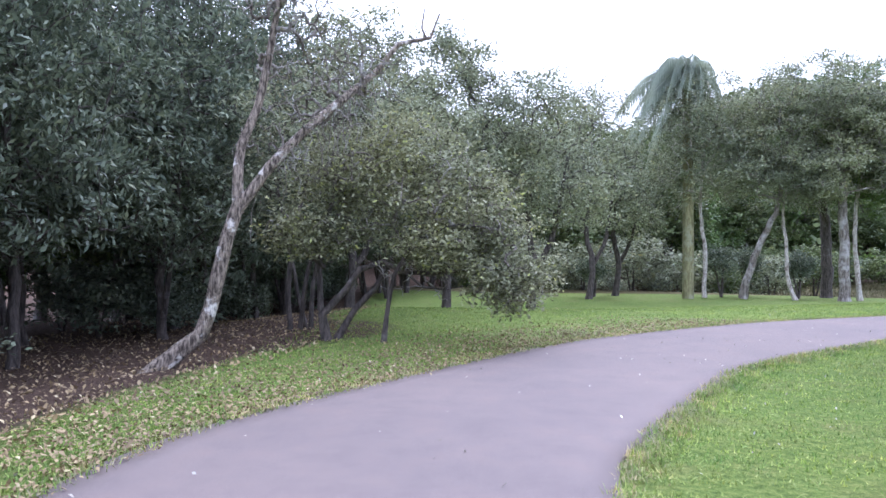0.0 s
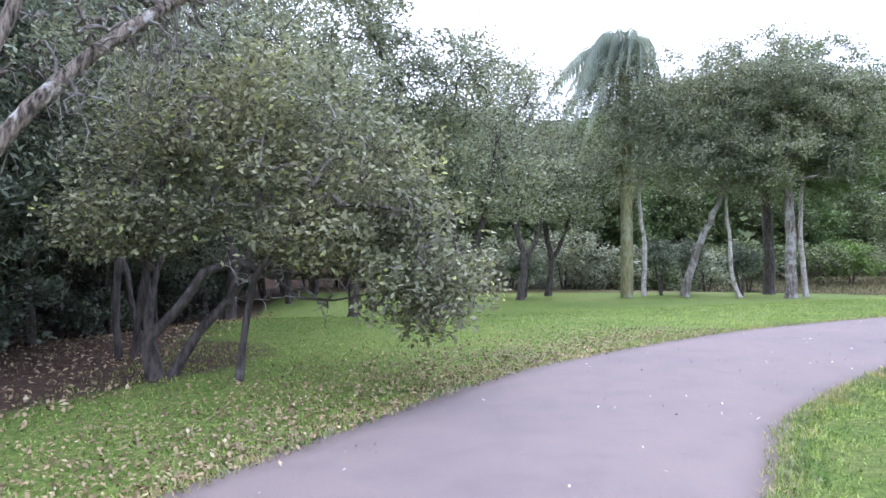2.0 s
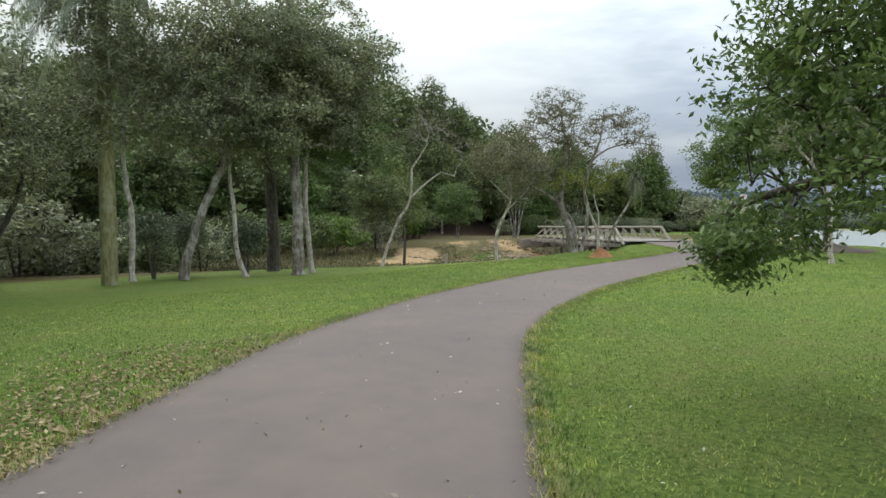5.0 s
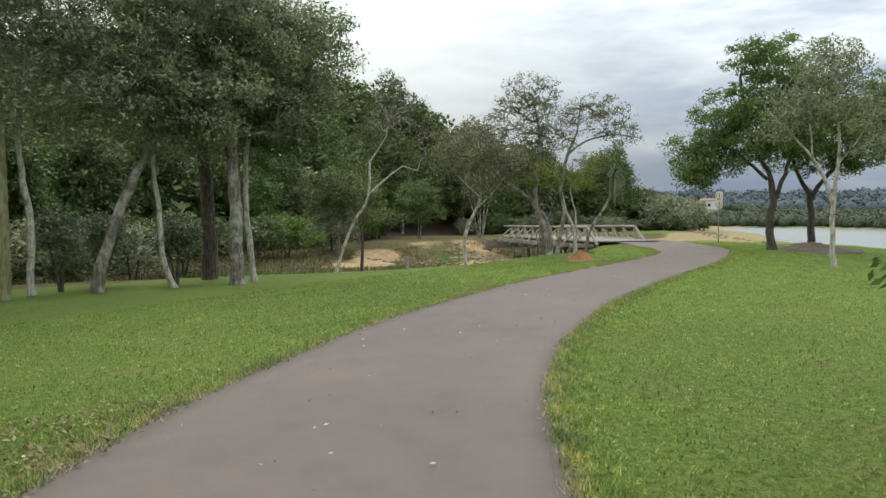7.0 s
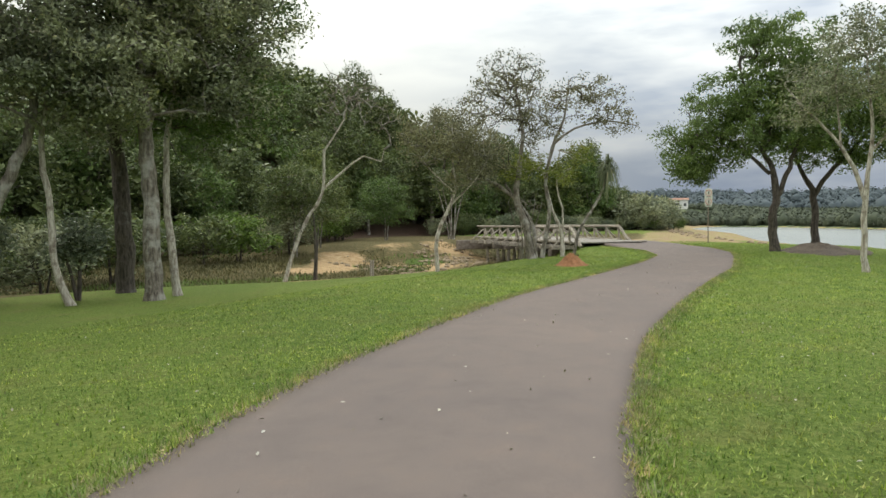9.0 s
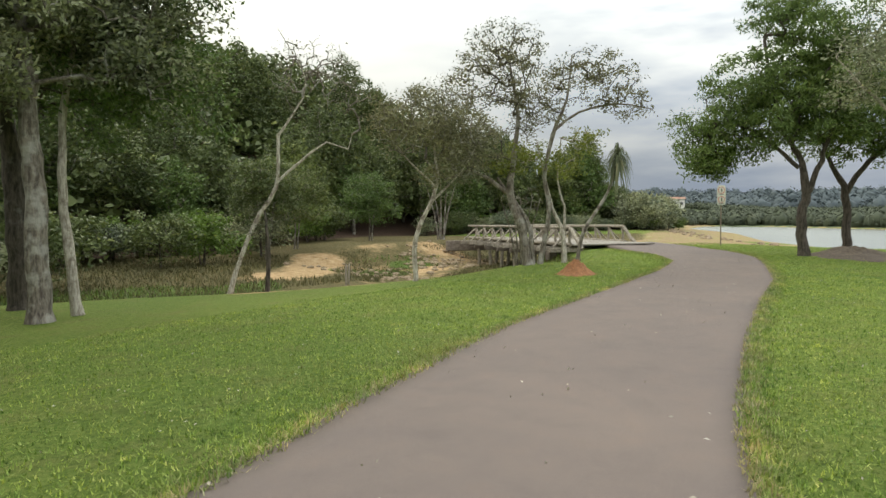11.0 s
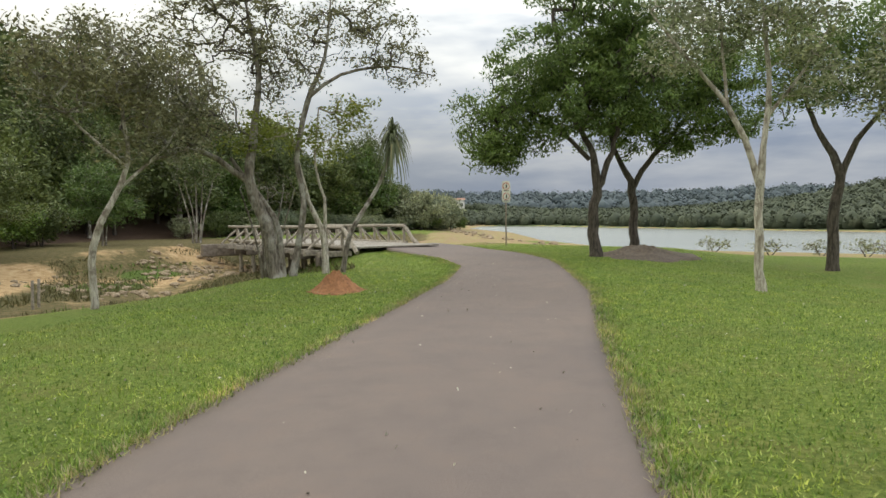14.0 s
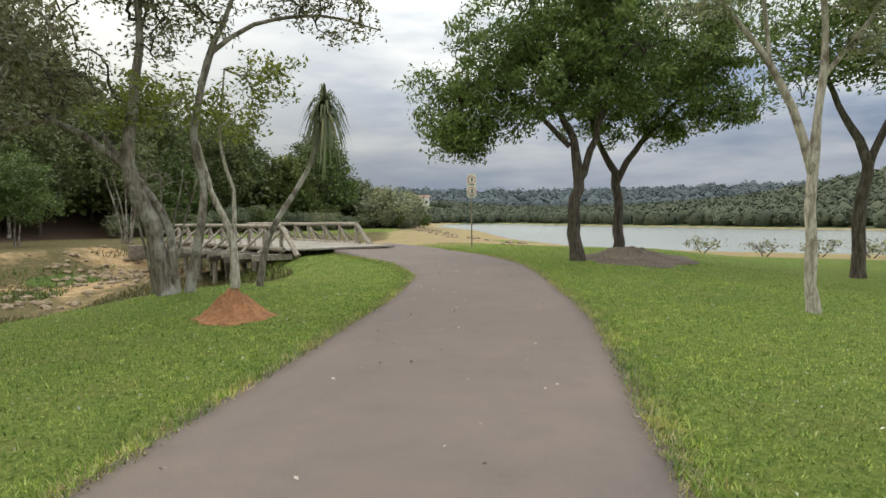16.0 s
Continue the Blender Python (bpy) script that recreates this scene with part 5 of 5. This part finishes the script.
# far woods: crowns of many leaf clumps, on the hills
def far_woods(name, label, pts, seed, crown, per, leaf, material, up=2.6, core=False):
    rng_ = np.random.default_rng(seed)
    p = np.asarray(pts)
    z = height(p)
    k = len(p)
    c = rng_.normal(size=(k, per, 3))
    c /= np.linalg.norm(c, axis=2)[..., None]
    c[..., 2] = np.abs(c[..., 2]) * 1.25 - 0.25
    s = crown * rng_.uniform(0.6, 1.4, size=(k, 1, 1))
    mid = np.concatenate([p, (z + crown * 0.55)[:, None]], 1)[:, None]
    v, f = leaf_quads((c * s * rng_.uniform(0.75, 1.05, size=(k, per, 1)) + mid).reshape(-1, 3), leaf, rng_, 0.05, 0.8, up=up)
    t = None
    if core:
        # the shaded inside of each crown
        bm = bmesh.new()
        bmesh.ops.create_icosphere(bm, subdivisions=1, radius=1.0)
        iv = np.array([q.co[:] for q in bm.verts])
        it = np.array([[q.index for q in fc.verts] for fc in bm.faces])
        bm.free()
        cv = iv[None] * rng_.uniform(0.66, 0.94, size=(k, len(iv), 1)) * s * np.array([1, 1, 1.05]) + mid
        t = (it[None] + (np.arange(k) * len(iv))[:, None, None] + len(v)).reshape(-1, 3)
        v = np.concatenate([v, cv.reshape(-1, 3)])
    return tagged(new(name, mesh_np(name, v, f, t, material=material)), label, "woods", kind="stuff")


def scatter(n, xr, yr, test, seed):
    rng_ = np.random.default_rng(seed)
    p = np.column_stack([rng_.uniform(*xr, n), rng_.uniform(*yr, n)])
    return p[test(p)]


hill_pts = scatter(9000, (-60, 190), (45, 190), lambda p: (inside(p, WOOD_POLY)) & (seg_dist(p, WOOD_EDGE) > 4) & (seg_dist(p, WOOD_EDGE) < 75), 41)
far_woods("hill_woods", "dense green woodland covering a low hill", hill_pts, 42, 3.0, 66, 0.7, L_FOREST, 1.8)
HOUSE = np.array([264.5, 129.2])
fs = lambda p: (~inside(p, LAKE)) & (p[:, 0] > 105) & ((~near_side(p)) | (p[:, 0] > 195)) & (seg_dist(p, LAKE[10:]) > 2.5) & (seg_dist(p, LAKE[10:]) < 120) & (~inside(p, WOOD_POLY)) & (np.hypot(*(p - HOUSE).T) > 9) & (np.hypot(*(p - HOUSE * 0.93).T) > 12)
far_pts = scatter(24000, (105, 380), (-110, 220), fs, 43)
far_woods("far_woods", "distant grey-green woods beyond the lake", far_pts, 44, 1.7, 40, 0.5, L_HILL, 2.2, True)
# ridge crowns take their bluish haze from the leaf colour
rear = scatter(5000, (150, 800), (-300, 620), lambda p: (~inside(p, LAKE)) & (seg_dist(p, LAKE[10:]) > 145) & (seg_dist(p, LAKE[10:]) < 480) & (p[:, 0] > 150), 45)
far_woods("ridge_woods", "distant woods on the far ridge, tinted bluish for haze", rear, 46, 5.0, 30, 1.6, L_RIDGE_HAZE, 2.5, True)

# ---- log bridge ----
BA, BDIR = np.array([41.9, 36.1]), np.array([0.5, 0.866])
BPERP = np.array([0.866, -0.5])
BW, BL, DECK = 5.0, 15.4, 0.22


def bpt(along, across, z):
    q = BA + BDIR * along + BPERP * across
    return np.array([q[0], q[1], z])


def log(name, a, b, r0, r1, material, parent, sides=9, seed=0):
    a, b = np.array(a, dtype=float), np.array(b, dtype=float)
    rng_ = np.random.default_rng(seed)
    t = np.linspace(0, 1, 6)
    p = a + (b - a) * t[:, None]
    p[1:-1] += rng_.normal(size=(4, 3)) * r0 * 0.12
    v, f = tubes([np.column_stack([p, r0 + (r1 - r0) * t])], sides, 0.04, rng_)
    k = len(v)
    caps = [tuple(range(sides - 1, -1, -1)), tuple(range(k - sides, k))]
    me = bpy.data.meshes.new(name)
    me.from_pydata([tuple(q) for q in v], [], [tuple(q) for q in f] + caps)
    me.materials.append(material)
    return part_np(name, me, parent)


def beam(name, a, b, w, h, material, parent):
    """A squared timber from a to b, with its arrises taken off."""
    a, b = Vector(a), Vector(b)
    d = b - a
    bm = bmesh.new()
    bmesh.ops.create_cube(bm, size=1)
    bmesh.ops.scale(bm, vec=(d.length, w, h), verts=bm.verts)
    bmesh.ops.bevel(bm, geom=bm.edges[:], offset=min(w, h) * 0.08, segments=1, affect="EDGES")
    m = Matrix.Translation((a + b) / 2) @ d.to_track_quat("X", "Z").to_matrix().to_4x4()
    bmesh.ops.transform(bm, matrix=m, verts=bm.verts)
    return part(name, bm, material, parent)


bridge = thing("footbridge", (0, 0, 0), "weathered log footbridge on timber trestles over a dry creek", "bridge")
seed = 0
for side, across, start in ((-1, 0.0, 0.0), (1, BW, 2.9)):
    posts = np.arange(start, BL + 0.1, 1.55)
    for k, s in enumerate(posts):
        seed += 1
        foot, head = bpt(s, across, DECK - 0.15), bpt(s, across, DECK + 0.86)
        log("rail_post", foot, head, 0.075, 0.07, M_WOOD, bridge, seed=seed)
        log("rail_brace", bpt(s + 0.02, across + side * 0.95, DECK - 0.10), bpt(s, across + side * 0.06, DECK + 0.70), 0.06, 0.055, M_WOOD, bridge, seed=seed + 100)
        if k:
            log("rail_strut", bpt(s - 0.75, across, DECK + 0.05), bpt(s - 0.05, across, DECK + 0.8), 0.05, 0.045, M_WOOD, bridge, seed=seed + 200)
        beam("cross_beam", bpt(s, across - side * 0.4, DECK - 0.25), bpt(s, across + side * 1.15, DECK - 0.25), 0.22, 0.24, M_WOOD, bridge)
    log("top_rail", bpt(start - 0.1, across, DECK + 0.91), bpt(BL + 0.1, across, DECK + 0.89), 0.085, 0.075, M_WOOD, bridge, 10, seed)
    log("end_brace", bpt(start - 1.35, across, DECK - 0.18), bpt(start, across, DECK + 0.9), 0.10, 0.09, M_WOOD, bridge, 10, seed + 7)
    log("edge_log", bpt(start - 0.2, across + side * 0.02, DECK + 0.03), bpt(BL, across + side * 0.02, DECK + 0.03), 0.10, 0.09, M_WOOD, bridge, 9, seed + 9)
for s in np.arange(-0.2, BL, 0.245):
    beam("deck_plank", bpt(s, 0.06, DECK + random.uniform(-0.008, 0.008)), bpt(s, BW - 0.06, DECK + random.uniform(-0.008, 0.008)), 0.225, 0.07, M_DECK, bridge)
for across in (0.3, 1.8, 3.2, 4.7):
    log("stringer", bpt(1.5, across, DECK - 0.30), bpt(BL + 0.4, across, DECK - 0.30), 0.17, 0.16, M_BEAM, bridge, 9, int(across * 10))
for s in np.arange(4.6, BL - 1.0, 2.1):
    beam("pier_cap", bpt(s, -0.5, DECK - 0.56), bpt(s, BW + 0.5, DECK - 0.56), 0.26, 0.24, M_BEAM, bridge)
    for across in (-0.15, 1.2, 2.5, 3.8, 5.1):
        q = bpt(s, across, 0)
        log("pier_post", (q[0] + random.uniform(-0.08, 0.08), q[1], ground_z(q[0], q[1]) - 0.2), (q[0], q[1], DECK - 0.66), 0.12, 0.11, M_WOOD, bridge, 9, int(s * 50 + across * 7))
beam("abutment", bpt(BL + 0.5, -1.6, -0.35), bpt(BL + 0.5, BW + 1.6, -0.35), 0.5, 0.75, M_BEAM, bridge)
beam("abutment", bpt(2.2, -0.2, -0.35), bpt(2.2, BW + 0.3, -0.35), 0.5, 0.75, M_BEAM, bridge)

# ---- sign by the path ----
sign = thing("warning_sign", gz_at(51.2, 31.8), "white rounded sign with red and black marks on a rusty pole", "sign")
log("pole", (0, 0, -0.2), (0, 0, 3.5), 0.035, 0.035, M_STEEL, sign, 10, 5)
face = Vector((-0.80, -0.60, 0))
sx = Vector((0, 0, 1)).cross(face).normalized()


def plate(name, cx, cz, w, h, out, material, parent, rad=0.5, thick=0.012, label=""):
    bm = bmesh.new()
    vs = []
    for k in range(40):
        an = 2 * math.pi * k / 40
        e = 2 / (2 + 6 * (1 - rad))
        x = math.copysign(abs(math.cos(an)) ** e, math.cos(an)) * w / 2
        z = math.copysign(abs(math.sin(an)) ** e, math.sin(an)) * h / 2
        vs.append(bm.verts.new(sx * (cx + x) + Vector((0, 0, cz + z)) + face * out))
    fc = bm.faces.new(vs)
    ext = bmesh.ops.extrude_face_region(bm, geom=[fc])
    bmesh.ops.translate(bm, vec=face * thick, verts=[q for q in ext["geom"] if isinstance(q, bmesh.types.BMVert)])
    bmesh.ops.recalc_face_normals(bm, faces=bm.faces)
    return part(name, bm, material, parent, label)


pl = plate("plate", 0, 2.95, 0.48, 1.15, 0.05, M_SIGN, sign, 0.5, 0.012, "white rounded plate")
for z, r in ((3.24, 0.19), (2.70, 0.19)):
    plate("red_disc", 0, z, 2 * r, 2 * r, 0.066, M_RED, pl, 1.0, 0.004, "red ring")
    plate("white_disc", 0, z, 2 * r - 0.06, 2 * r - 0.06, 0.072, M_SIGN, pl, 1.0, 0.004)
    plate("mark", 0.01, z, 0.07, 0.2, 0.078, M_BLACK, pl, 0.6, 0.004, "black mark")
for z in (3.0, 2.46):
    plate("text_bar", 0, z, 0.28, 0.035, 0.066, M_BLACK, pl, 0.2, 0.004)

# ---- creek stones and shore scraps ----
stone_meshes = []
for k in range(6):
    bm = bmesh.new()
    bmesh.ops.create_icosphere(bm, subdivisions=2, radius=1)
    for v in bm.verts:
        v.co *= 1 + 0.35 * noise.noise(v.co * 1.3 + Vector((k * 7, 0, 0)))
        v.co.z *= 0.55
    me = bpy.data.meshes.new("stone")
    bm.to_mesh(me)
    bm.free()
    me.materials.append(M_ROCK)
    stone_meshes.append(me)
rng = np.random.default_rng(8)
for k in range(290):
    if k < 250:
        x, y = (rng.normal(37.5, 2.2), rng.normal(46.6, 1.6)) if k % 5 < 2 else (rng.normal(45.8, 2.4), rng.normal(48.6, 1.5))
        s = rng.uniform(0.07, 0.25)
    else:
        f = rng.uniform(0, 1)
        x, y = 62 + 40 * f + rng.normal() * 1.0, 30.5 + 24 * f + 1.2 + rng.uniform(0, 3)
        s = rng.uniform(0.15, 0.45)
    ob = new("stone", stone_meshes[k % 6])
    ob.location, ob.rotation_euler, ob.scale = (x, y, ground_z(x, y) + s * 0.12), (0, 0, rng.uniform(0, 6.28)), (s, s * rng.uniform(0.7, 1.1), s)
    tagged(ob, "pale brown creek stone half sunk in sand", "stone", "stones")
for k, (x, y) in enumerate([(52.5, 19.0), (53.2, 16.8), (52.8, 15.0), (53.0, 21.5), (51.8, 12.6), (52.0, 14.2)]):
    tree("shore_shrub", gz_at(x, y), "low scraggy half-bare bush at the lake shore", [[(x, y, ground_z(x, y) - 0.1, 0.03), (x + 0.2, y + 0.3, ground_z(x, y) + 0.5, 0.02)], [(x, y, ground_z(x, y) - 0.1, 0.03), (x, y - 0.5, ground_z(x, y) + 0.45, 0.015)]],
         [(x, y, ground_z(x, y) + 0.45, 0.5, 0.9, 0.3)], 400 + k, B_GREY, L_GREY, twigs=34, per=5, size=0.16, sigma=0.15, tip=0.008, category="shrub", group="shore shrubs", sides=6)
for k, (x, y) in enumerate([(31.0, 41.0), (31.5, 41.4)]):
    ob = thing("fence_stake", gz_at(x, y), "short pale wooden stake in the creek bank", "stake", "stakes")
    log("stake", (0, 0, -0.2), (0.03, 0, 1.0), 0.05, 0.045, M_WOOD, ob, 8, k)

# ---- house across the lake ----
hx, hy = float(HOUSE[0]), float(HOUSE[1])
hz = ground_z(hx, hy)
house = thing("house", (hx, hy, hz), "distant white house with low tiled roof among trees", "house", rz=radians(28))


def box(name, x0, x1, y0, y1, z0, z1, material, parent, bev=0.02, label=""):
    bm = bmesh.new()
    bmesh.ops.create_cube(bm, size=1)
    bmesh.ops.scale(bm, vec=(x1 - x0, y1 - y0, z1 - z0), verts=bm.verts)
    bmesh.ops.translate(bm, vec=((x0 + x1) / 2, (y0 + y1) / 2, (z0 + z1) / 2), verts=bm.verts)
    bmesh.ops.bevel(bm, geom=bm.edges[:], offset=bev, segments=1, affect="EDGES")
    return part(name, bm, material, parent, label)


box("wall", -2.5, 2.5, -4, 2.5, -2, 3.4, M_PLASTER, house)
box("wall", -2.5, 2.5, 2.52, 7, -2, 2.4, M_PLASTER, house)


def gable(x0, x1, y0, y1, z, h, parent):
    bm = bmesh.new()
    pts = [(x0, y0, z), (x1, y0, z), (x1, y1, z), (x0, y1, z), ((x0 + x1) / 2, y0, z + h), ((x0 + x1) / 2, y1, z + h)]
    v = [bm.verts.new(q) for q in pts]
    for f in ((0, 1, 4), (2, 3, 5), (1, 2, 5, 4), (3, 0, 4, 5), (3, 2, 1, 0)):
        bm.faces.new([v[q] for q in f])
    return part("roof", bm, M_TILE, parent, "brownish tiled roof")


gable(-2.9, 2.9, -4.4, 2.8, 3.4, 0.8, house)
gable(-2.9, 2.9, 2.8, 7.4, 2.4, 0.7, house)
for y in (-3.4, -0.8, 0.9, 4.0):
    box("window", -2.56, -2.4, y, y + 1.0, 1.0, 2.1, M_GLASS, house)


# ---- grass, weeds and fallen leaves ----
def blades(name, label, pts, length, width, material, seed, lean=0.5, rim=False):
    rng_ = np.random.default_rng(seed)
    k = len(pts)
    z = height(pts)
    if rim:
        pd = seg_dist(pts, PATH_POLY, True) * np.where(inside(pts, PATH_POLY), -1, 1)
        z = np.where(pd < 0.08, np.maximum(z, 0.014), z)
    b = np.column_stack([pts, z - 0.005])
    a = rng_.uniform(0, 2 * np.pi, k)
    ln = length * rng_.uniform(0.5, 1.4, k)
    d = np.column_stack([np.cos(a), np.sin(a), 0 * a])
    w = np.column_stack([-np.sin(a), np.cos(a), 0 * a]) * width * 0.5
    out = lean * rng_.uniform(0.2, 1.4, k)
    tipp = b + d * (ln * np.sin(out))[:, None] + np.array([0, 0, 1]) * (ln * np.cos(out))[:, None]
    v = np.stack([b - w, b + w, tipp], 1).reshape(-1, 3)
    return tagged(new(name, mesh_np(name, v, tris=np.arange(3 * k).reshape(-1, 3), material=material)), label, "grass", kind="stuff")


rng = np.random.default_rng(9)


def near_path(n, lo, hi, seed, power=1.6):
    rng_ = np.random.default_rng(seed)
    i = rng_.uniform(0, n_st - 1, n).astype(int)
    side = rng_.integers(0, 2, n)
    d = lo + (hi - lo) * rng_.uniform(0, 1, n) ** power
    q = np.where(side[:, None] == 0, le[i] - cross[i] * d[:, None], re_[i] + cross[i] * d[:, None])
    q = q + rng_.normal(size=q.shape) * 0.08
    pd = seg_dist(q, PATH_POLY, True) * np.where(inside(q, PATH_POLY), -1, 1)
    low_ = inside(q, LOW)
    wst = masks(q)[4]
    return q[(pd > lo - 0.02) & (~low_) & (wst < 0.3 + rng_.normal(size=len(q)) * 0.3)]


blades("dry_edge", "straw-coloured dry grass fringe along the asphalt", near_path(80000, -0.10, 0.24, 13, 1.0), 0.065, 0.013, L_STRAW, 14, 1.25, True)
blades("lawn_grass", "short mown green grass beside the path", near_path(560000, 0.02, 13.0, 1, 1.8), 0.044, 0.017, L_GRASS, 2, 1.0)
blades("edge_grass", "longer tufts of grass along the path's edge", near_path(60000, -0.06, 0.35, 3, 1.0), 0.075, 0.013, L_GRASS, 4, 0.9, True)
wp = scatter(110000, (4, 60), (31, 58), lambda p: inside(p, LOW) & (seg_dist(p, creek) > 1.0 + 0.8 * wave(p, 0.9, 31)) & (seg_dist(p, [(29.2, 44.2), (32, 45.4), (37, 51)]) > 1.5 + 0.7 * wave(p, 0.8, 32)) & (np.hypot((p[:, 0] - 44.5) / 8, (p[:, 1] - 49.5) / 3.0) > 0.6 + 0.3 * wave(p, 0.8, 33)), 51)
blades("creek_weeds", "brownish weeds in the dry creek flats", wp, 0.22, 0.05, L_DRY, 6, 0.9)
wp = scatter(52000, (12, 60), (33, 58), lambda p: inside(p, LOW) & ((seg_dist(p, LOW, True) < 1.6) | (np.hypot((p[:, 0] - 38.2) / 3.4, (p[:, 1] - 47) / 1.0) < 1) | (np.hypot((p[:, 0] - 33.5) / 3.6, (p[:, 1] - 38.6) / 1.5) < 1) | (np.hypot((p[:, 0] - 42.8) / 2.2, (p[:, 1] - 48.6) / 1.0) < 1) | (np.hypot((p[:, 0] - 18) / 10, (p[:, 1] - 42) / 3.5) < 1)) & (p[:, 1] < 50) & ((p[:, 0] < 22) | (p[:, 1] > 36)), 52)
blades("green_weeds", "green weeds along the creek bank", wp, 0.20, 0.06, L_BRIGHT, 7, 0.9)


def litter(name, label, pts, size, seed, material=L_LITTER):
    rng_ = np.random.default_rng(seed)
    pd = seg_dist(pts, PATH_POLY, True) * np.where(inside(pts, PATH_POLY), -1, 1)
    z = np.where(pd < 0, 0.03, height(pts) + 0.03)
    v, f = leaf_quads(np.column_stack([pts, z + rng_.uniform(0, 0.02, len(pts))]), size, rng_, 0.0, 0.55, 0.4, 3.5)
    return tagged(new(name, mesh_np(name, v, f, material=material)), label, "leaves", kind="stuff")


n = 24000
i = rng.uniform(0, 150, n).astype(int)
q = le[i] - cross[i] * (np.abs(rng.normal(size=n)) * 1.5 - 0.05)[:, None] + rng.normal(size=(n, 2)) * 0.1
fall = 1 - sst(4, 9, q[:, 0])
q = q[rng.uniform(0, 1, n) < fall]
rim_i = rng.uniform(0, 130, 4200).astype(int)
rim_q = le[rim_i] - cross[rim_i] * (0.02 + 0.16 * np.abs(rng.normal(size=4200)))[:, None] + rng.normal(size=(4200, 2)) * 0.03
q = np.concatenate([q, rim_q[rng.uniform(0, 1, 4200) < 1 - sst(3, 8, rim_q[:, 0])]])
litter("fallen_leaves", "dry yellow and brown leaves fallen on the verge", q, 0.048, 61)
q = scatter(9000, (-10, -1.5), (3, 26), lambda p: masks(p)[4] > -0.6, 62)
litter("forest_litter", "brown leaf litter on the forest floor", q, 0.075, 63)
i = rng.uniform(0, n_st - 1, 420).astype(int)
q = le[i] + (re_[i] - le[i]) * rng.uniform(0.02, 0.98, (420, 1))
litter("path_leaves", "a few small bleached leaves on the asphalt", q, 0.038, 64, L_SPECK)
q = le[i] + (re_[i] - le[i]) * rng.uniform(0.02, 0.98, (420, 1))
litter("path_twigs", "small dark twigs and leaf bits on the asphalt", q[:160], 0.03, 65, L_DRY)
q = near_path(2000, 0.3, 9.0, 66, 1.3)
litter("lawn_scraps", "pale fallen leaves and clover specks on the lawn", q, 0.032, 67, L_SPECK)
